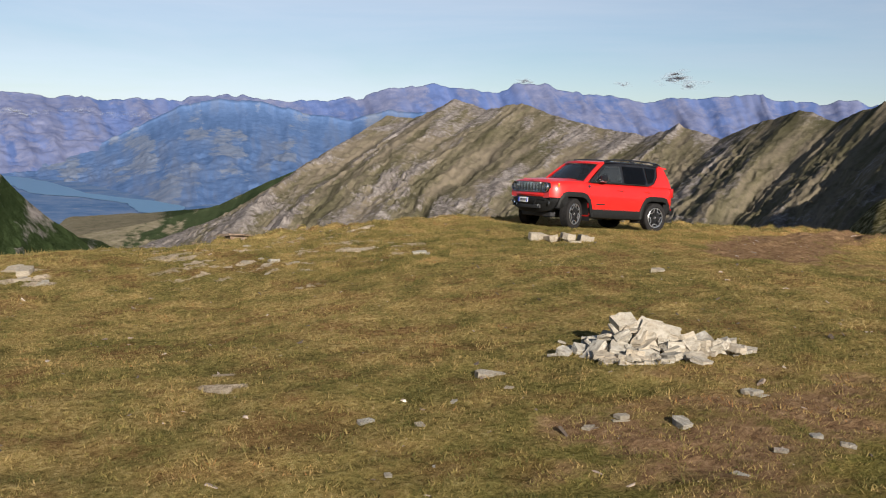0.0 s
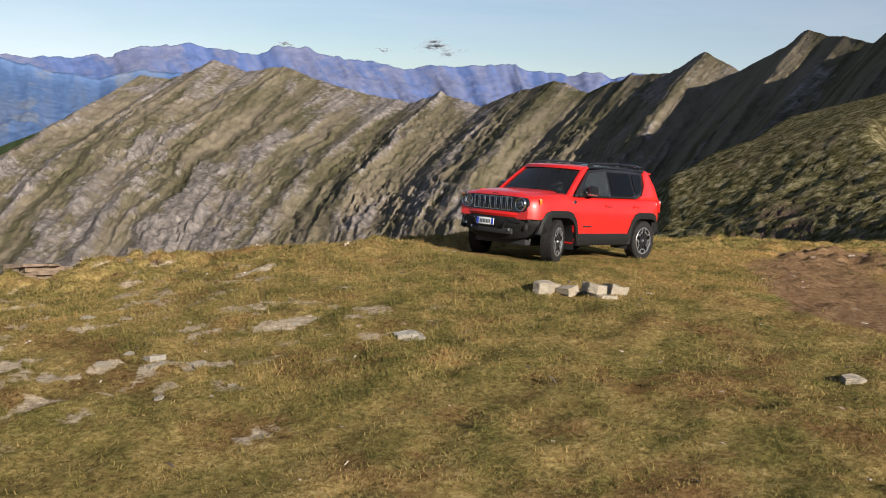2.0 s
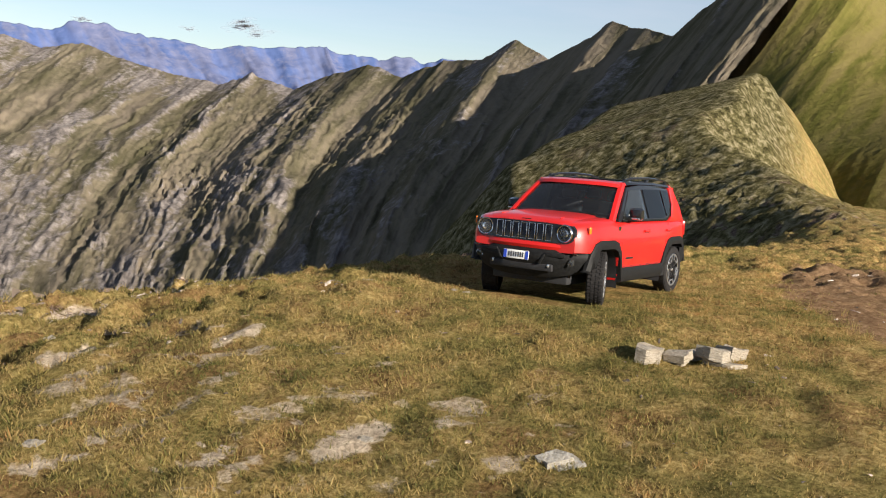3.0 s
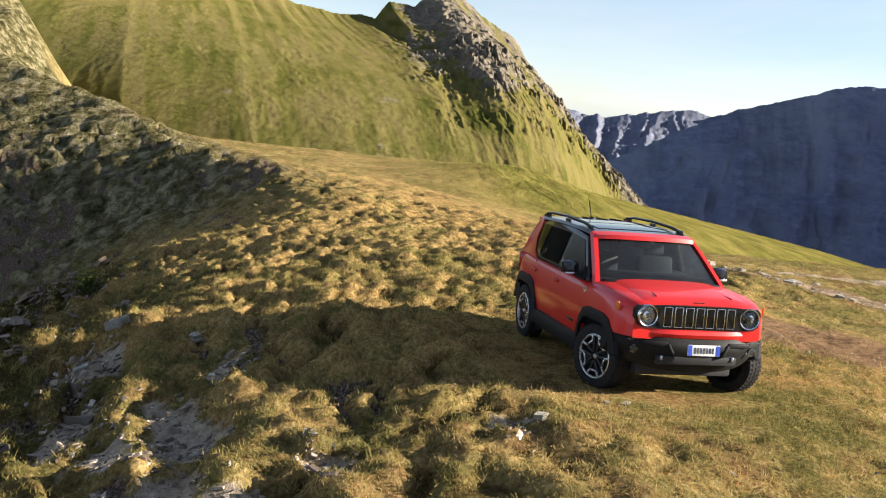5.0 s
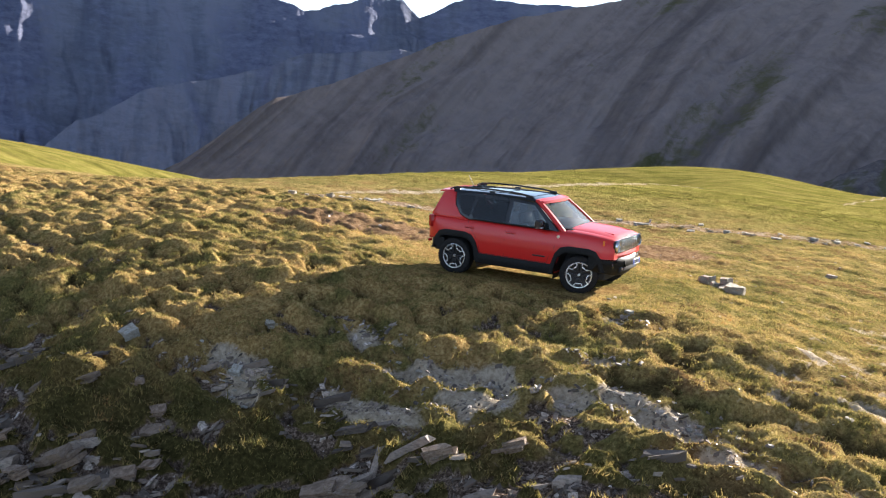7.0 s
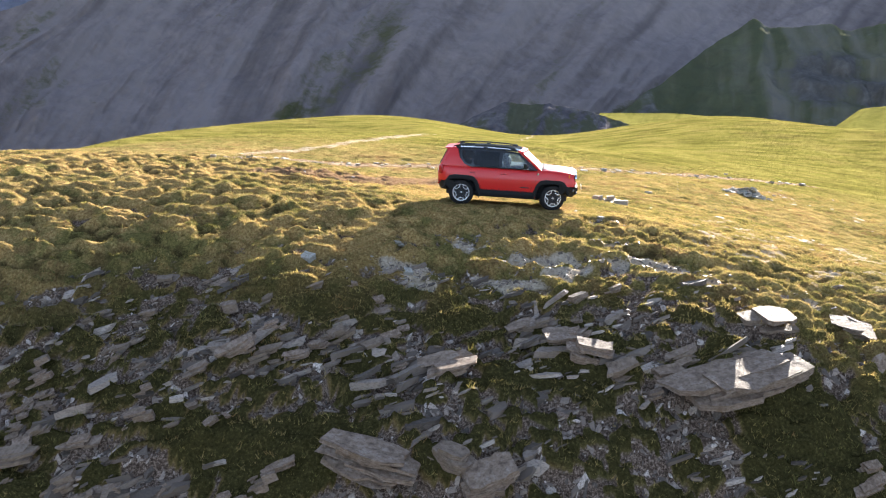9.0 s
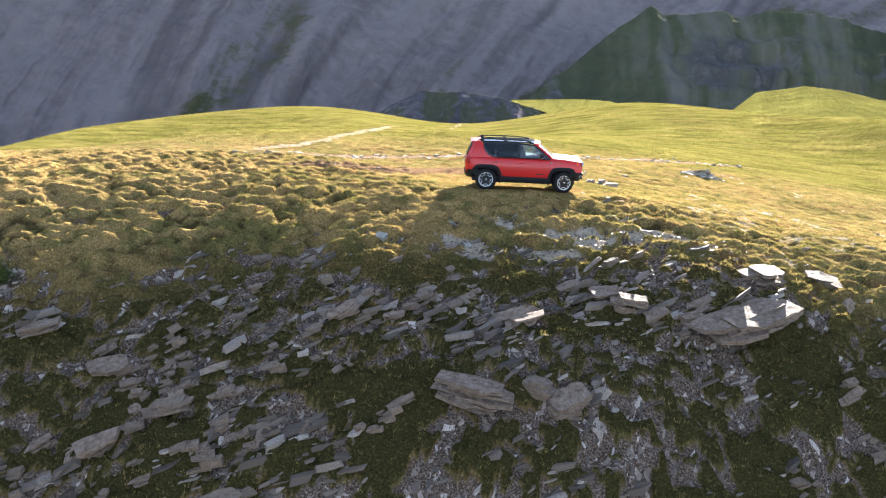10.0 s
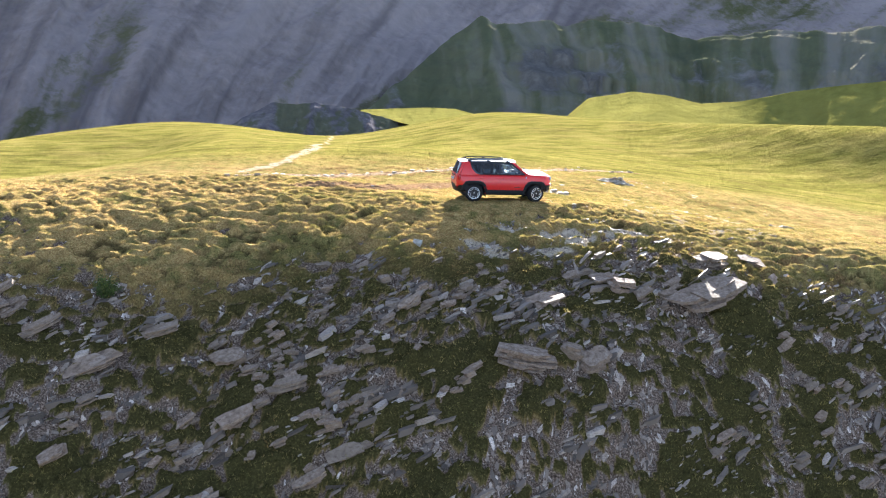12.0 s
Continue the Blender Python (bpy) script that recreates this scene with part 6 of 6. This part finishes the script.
# rubble bank behind the car
for k in range(70):
    t = k / 70 * (len(RUBBLE) - 1)
    i = int(t)
    (ax, ay), (bx, by) = RUBBLE[i], RUBBLE[i + 1]
    x, y = ax + (bx - ax) * (t - i) + random.gauss(0, 0.3), ay + (by - ay) * (t - i) + random.gauss(0, 0.45)
    l = random.uniform(0.12, 0.38)
    set_stone(pale_blocks[k % 6], "stone", x, y, 51 * k, 0.02, "weathered stone in the rubble bank", "stones of the rubble bank", (l, l, l * random.uniform(0.5, 1)), (0, 0), "stone", 0.9)


# ---- scree: small chips past counting ----
def build_scree():
    n = 19000
    rs = np.random.RandomState(3)
    x, y = rs.uniform(-22, 14, n * 5), rs.uniform(-16, -3, n * 5)
    _, turf, stony = cover(x, y)
    keep = (turf < 0.5) & (stony > 0.4)
    x, y = x[keep][:n], y[keep][:n]
    bands = []
    for line, w, count in ((RUBBLE, 0.5, 900), (TRACK, 0.6, 90)):
        t = rs.uniform(0, len(line) - 1.001, count)
        i = t.astype(int)
        a, b = np.array(line)[i], np.array(line)[i + 1]
        bands.append(a + (b - a) * (t - i)[:, None] + rs.normal(0, w, (count, 2)))
    spot = np.array(GRAVEL)[rs.randint(0, len(GRAVEL), 1800)]
    bands.append(np.stack([spot[:, 0] + rs.normal(0, 0.55, 1800) * spot[:, 2], spot[:, 1] + rs.normal(0, 0.55, 1800) * spot[:, 3]], 1))
    lx, ly = rs.uniform(2, 15.5, 900), rs.uniform(-4, 16, 900)
    bands.append(np.stack([lx, ly], 1))
    extra = np.concatenate(bands)
    x, y = np.concatenate([x, extra[:, 0]]), np.concatenate([y, extra[:, 1]])
    z = height(x, y)
    m = len(x)
    size = 0.017 / np.maximum(0.08, rs.rand(m)) ** 0.7 * np.where(y > -7.2, 0.55, 1.0)
    size[-900:] *= 0.75
    base = np.array([(-1, -0.6, -0.3), (1, -0.5, -0.3), (0.8, 0.6, -0.3), (-0.9, 0.5, -0.3), (-0.7, -0.4, 0.35), (0.6, -0.5, 0.3), (0.75, 0.3, 0.4), (-0.6, 0.45, 0.3)])
    faces = np.array([(0, 3, 2, 1), (4, 5, 6, 7), (0, 1, 5, 4), (1, 2, 6, 5), (2, 3, 7, 6), (3, 0, 4, 7)])
    v = base[None] * (1 + 0.35 * rs.uniform(-1, 1, (m, 8, 3))) * (size[:, None] * np.stack([rs.uniform(0.8, 1.6, m), rs.uniform(0.5, 1.1, m), rs.uniform(0.3, 0.9, m)], 1))[:, None, :]
    a = rs.uniform(0, 2 * np.pi, m)[:, None]
    tx, ty = rs.normal(0, 0.35, m)[:, None], rs.normal(0.0, 0.35, m)[:, None]
    vz = v[..., 2] + tx * v[..., 0] + ty * v[..., 1]
    vx, vy = v[..., 0] * np.cos(a) - v[..., 1] * np.sin(a), v[..., 0] * np.sin(a) + v[..., 1] * np.cos(a)
    slope = (height(x, y + 0.3) - height(x, y - 0.3)) / 0.6
    out = np.stack([x[:, None] + vx, y[:, None] + vy, z[:, None] + vz + np.clip(slope, -1.2, 1.2)[:, None] * vy], -1).reshape(-1, 3)
    me = bpy.data.meshes.new("scree")
    me.from_pydata(out.tolist(), [], (faces[None] + 8 * np.arange(m)[:, None, None]).reshape(-1, 4).tolist())
    n_ = Nodes("scree_chips")
    c = n_.ramp(n_.island(), [(0.0, (0.035, 0.025, 0.018)), (0.45, (0.15, 0.108, 0.08)), (0.8, (0.42, 0.325, 0.255)), (1.0, (0.74, 0.63, 0.54))])
    me.materials.append(n_.done(n_.mix(n_.band(n_.noise(30, 4, 0.6), 0.4, 0.7), c, (0.13, 0.10, 0.075)), 0.55, 0, 0.45))
    return tagged(new("scree", me), "small grey slate chips and pebbles", "scree", kind="stuff")


build_scree()


def build_rubble():
    """Broken slate beds past counting: slivers that all rise to the east."""
    rs = np.random.RandomState(33)
    x, y = rs.uniform(-22, 13, 16000), rs.uniform(-16, -4.5, 16000)
    thick = fbm(x / 1.6, y / 0.8, 141, 3)
    keep = (steep(x, y) > 0.3) & (y < -6.4 + 0.5 * thick) & (thick > 0.1) & (rs.rand(16000) < 0.9 - 0.5 * cover(x, y)[1])
    x, y = x[keep][:3600], y[keep][:3600]
    m = len(x)
    z = height(x, y)
    size = np.minimum(0.32, 0.05 / np.maximum(0.08, rs.rand(m)) ** 0.75) * (0.7 + 0.3 * (y < -8))
    ring = np.array([(-1.0, -0.35), (-0.3, -0.55), (0.75, -0.5), (1.0, 0.2), (0.35, 0.5), (-0.9, 0.4)])
    base = np.concatenate([np.c_[ring, np.full(6, -0.5)], np.c_[ring * 0.93, np.full(6, 0.5)]])
    v = base[None] * (1 + 0.3 * rs.uniform(-1, 1, (m, 12, 3))) * (size[:, None] * np.stack([rs.uniform(0.7, 1.3, m), rs.uniform(0.35, 0.8, m), rs.uniform(0.2, 0.6, m)], 1))[:, None, :]
    a = radians(20) + rs.normal(0, 0.3, m)[:, None]
    rise, tip = 0.36 + rs.normal(0, 0.16, m)[:, None], 0.02 + rs.normal(0, 0.3, m)[:, None]
    vz = v[..., 2] + rise * v[..., 0] + tip * v[..., 1]
    vx, vy = v[..., 0] * np.cos(a) - v[..., 1] * np.sin(a), v[..., 0] * np.sin(a) + v[..., 1] * np.cos(a)
    out = np.stack([x[:, None] + vx, y[:, None] + vy, z[:, None] + 0.02 + vz], -1).reshape(-1, 3)
    sides = [(i, (i + 1) % 6, 6 + (i + 1) % 6, 6 + i) for i in range(6)]
    faces = []
    for k in range(m):
        faces += [tuple(12 * k + i for i in f) for f in sides] + [tuple(12 * k + i for i in range(5, -1, -1)), tuple(12 * k + 6 + i for i in range(6))]
    me = bpy.data.meshes.new("rubble")
    me.from_pydata(out.tolist(), [], faces)
    n_ = Nodes("broken_slate")
    c = n_.ramp(n_.island(), [(0.0, (0.05, 0.037, 0.028)), (0.4, (0.14, 0.105, 0.08)), (0.75, (0.27, 0.21, 0.165)), (1.0, (0.5, 0.41, 0.34))])
    c = n_.mix(n_.band(n_.noise(14, 5, 0.7, (1, 1, 3)), 0.45, 0.7), c, (0.12, 0.09, 0.065))
    n_.bump(n_.noise(40, 4, 0.7), 0.6, 0.01)
    me.materials.append(n_.done(c, 0.6, 0, 0.4))
    return tagged(new("rubble", me), "broken grey slate slivers on the steep slope", "rubble", kind="stuff")


build_rubble()


# ---- grass ----
def grass_material():
    n = Nodes("grass_blades")
    patch = n.math("ADD", n.math("MULTIPLY", n.noise(1.7, 5, 0.65), 0.6), n.math("MULTIPLY", n.noise(0.35, 3, 0.6), 0.4))
    pick = n.math("ADD", n.math("MULTIPLY", n.island(), 0.42), n.math("MULTIPLY", n.band(patch, 0.36, 0.64), 0.58))
    c = n.ramp(pick, [(0.1, (0.048, 0.054, 0.014)), (0.35, (0.13, 0.12, 0.034)), (0.55, (0.26, 0.2, 0.066)), (0.75, (0.4, 0.29, 0.12)), (0.92, (0.3, 0.14, 0.05))])
    n.done(c, 0.75, 0, 0.2)
    tr = n.tree.nodes.new("ShaderNodeBsdfTranslucent")
    n.link(n.mix(1.0, c, (1.5, 1.5, 1.35), "MULTIPLY"), tr.inputs[0])
    mixer = n.tree.nodes.new("ShaderNodeMixShader")
    mixer.inputs[0].default_value = 0.36
    n.tree.links.new(n.bsdf.outputs[0], mixer.inputs[1])
    n.tree.links.new(tr.outputs[0], mixer.inputs[2])
    n.tree.links.new(mixer.outputs[0], n.tree.nodes["Material Output"].inputs[0])
    return n.mat


def build_grass():
    rs = np.random.RandomState(11)
    spots = []
    # (x range, y range, tufts, shortest, longest)
    for x0, x1, y0, y1, count, low, high in ((2, 16.5, -4, 16, 62000, 0.018, 0.05), (-9, 9, -9, 4, 42000, 0.03, 0.085), (-24, -5, -11, 8, 24000, 0.035, 0.09), (-16, 12, -16, -6.5, 11000, 0.06, 0.15), (-14, 14, 3, 22, 12000, 0.025, 0.07), (8, 20, -12, 0, 5000, 0.04, 0.12)):
        x, y = rs.uniform(x0, x1, count), rs.uniform(y0, y1, count)
        g = cover(x, y)[1] ** 2 * (1 - 0.9 * pale_patch(x, y))
        keep = (rs.rand(count) < g) & ~((np.abs(x) < 2.0) & (np.abs(y) < 0.8)) & (rs.rand(count) > 0.97 * band_mask(x + 0.5 * fbm(x / 1.5, y / 1.5, 91), y + 0.5 * fbm(x / 1.5, y / 1.5, 91), TRACK, 1.1))
        spots.append(np.stack([x, y, rs.uniform(low, high, count) * (1 + 0.6 * (rs.rand(count) > 0.96))], 1)[keep])
    s = np.concatenate(spots)
    k = 8
    x, y = np.repeat(s[:, 0], k), np.repeat(s[:, 1], k)
    l = np.repeat(s[:, 2], k) * rs.uniform(0.5, 1.2, len(x))
    m = len(x)
    x, y = x + rs.normal(0, 0.035, m), y + rs.normal(0, 0.035, m)
    z = np.repeat(height(s[:, 0], s[:, 1]), k) - 0.012
    a, lean = rs.uniform(0, 2 * np.pi, m), rs.uniform(0.3, 1.05, m) * l
    w = rs.uniform(0.003, 0.0065, m) * (0.8 + 5 * l)
    b = rs.uniform(0, 2 * np.pi, m)
    p0 = np.stack([x - w * np.cos(b), y - w * np.sin(b), z], 1)
    p1 = np.stack([x + w * np.cos(b), y + w * np.sin(b), z], 1)
    p2 = np.stack([x + lean * np.cos(a), y + lean * np.sin(a), z + np.sqrt(np.maximum(l * l - lean * lean * 0.8, 1e-5))], 1)
    co = np.stack([p0, p1, p2], 1).reshape(-1, 3)
    me = bpy.data.meshes.new("grass")
    me.vertices.add(3 * m)
    me.vertices.foreach_set("co", co.reshape(-1).astype(np.float32))
    me.loops.add(3 * m)
    me.loops.foreach_set("vertex_index", np.arange(3 * m, dtype=np.int32))
    me.polygons.add(m)
    me.polygons.foreach_set("loop_start", (np.arange(m) * 3).astype(np.int32))
    me.update()
    me.validate()
    me.materials.append(grass_material())
    return tagged(new("grass", me), "short dry straw and olive grass blades", "grass", kind="stuff")


build_grass()


# ---- small juniper bush on the shaded slope ----
def build_bush():
    bx, by = -14.4, -8.0
    bush = tagged(new("juniper_bush"), "small dark green juniper bush on the steep slope", "bush")
    bush.matrix_world = Matrix.Translation((bx, by, hz(bx, by) - 0.03))
    rnd = random.Random(8)
    wood = Nodes("juniper_wood").done((0.09, 0.06, 0.04), 0.9)
    n = Nodes("juniper_leaf")
    leaf = n.done(n.ramp(n.island(), [(0.0, (0.02, 0.03, 0.008)), (0.6, (0.05, 0.075, 0.015)), (1.0, (0.12, 0.14, 0.03))]), 0.7, 0, 0.2)
    stems, tufts = bmesh.new(), bmesh.new()
    for k in range(26):
        a, lean, l = rnd.uniform(0, 2 * math.pi), rnd.uniform(0.1, 1.1), rnd.uniform(0.4, 0.85)
        d = Vector((math.cos(a) * math.sin(lean), math.sin(a) * math.sin(lean), math.cos(lean)))
        side = d.orthogonal().normalized()
        ring = [Matrix.Rotation(2.1 * i, 4, d) @ side * 0.014 for i in range(3)]
        low, tip = [stems.verts.new(r) for r in ring], stems.verts.new(d * l)
        for i in range(3):
            stems.faces.new((low[i], low[(i + 1) % 3], tip))
        for _ in range(70):
            p = d * l * rnd.uniform(0.25, 1.05) + Vector((rnd.gauss(0, 0.06), rnd.gauss(0, 0.06), rnd.gauss(0, 0.06)))
            q = Vector((rnd.gauss(0, 1), rnd.gauss(0, 1), rnd.gauss(0.6, 0.8))).normalized()
            w = q.orthogonal().normalized() * rnd.uniform(0.008, 0.018)
            tufts.faces.new((tufts.verts.new(p - w), tufts.verts.new(p + w), tufts.verts.new(p + q * rnd.uniform(0.05, 0.12))))
    part("stem", stems, wood, bush)
    part("foliage", tufts, leaf, bush)


build_bush()
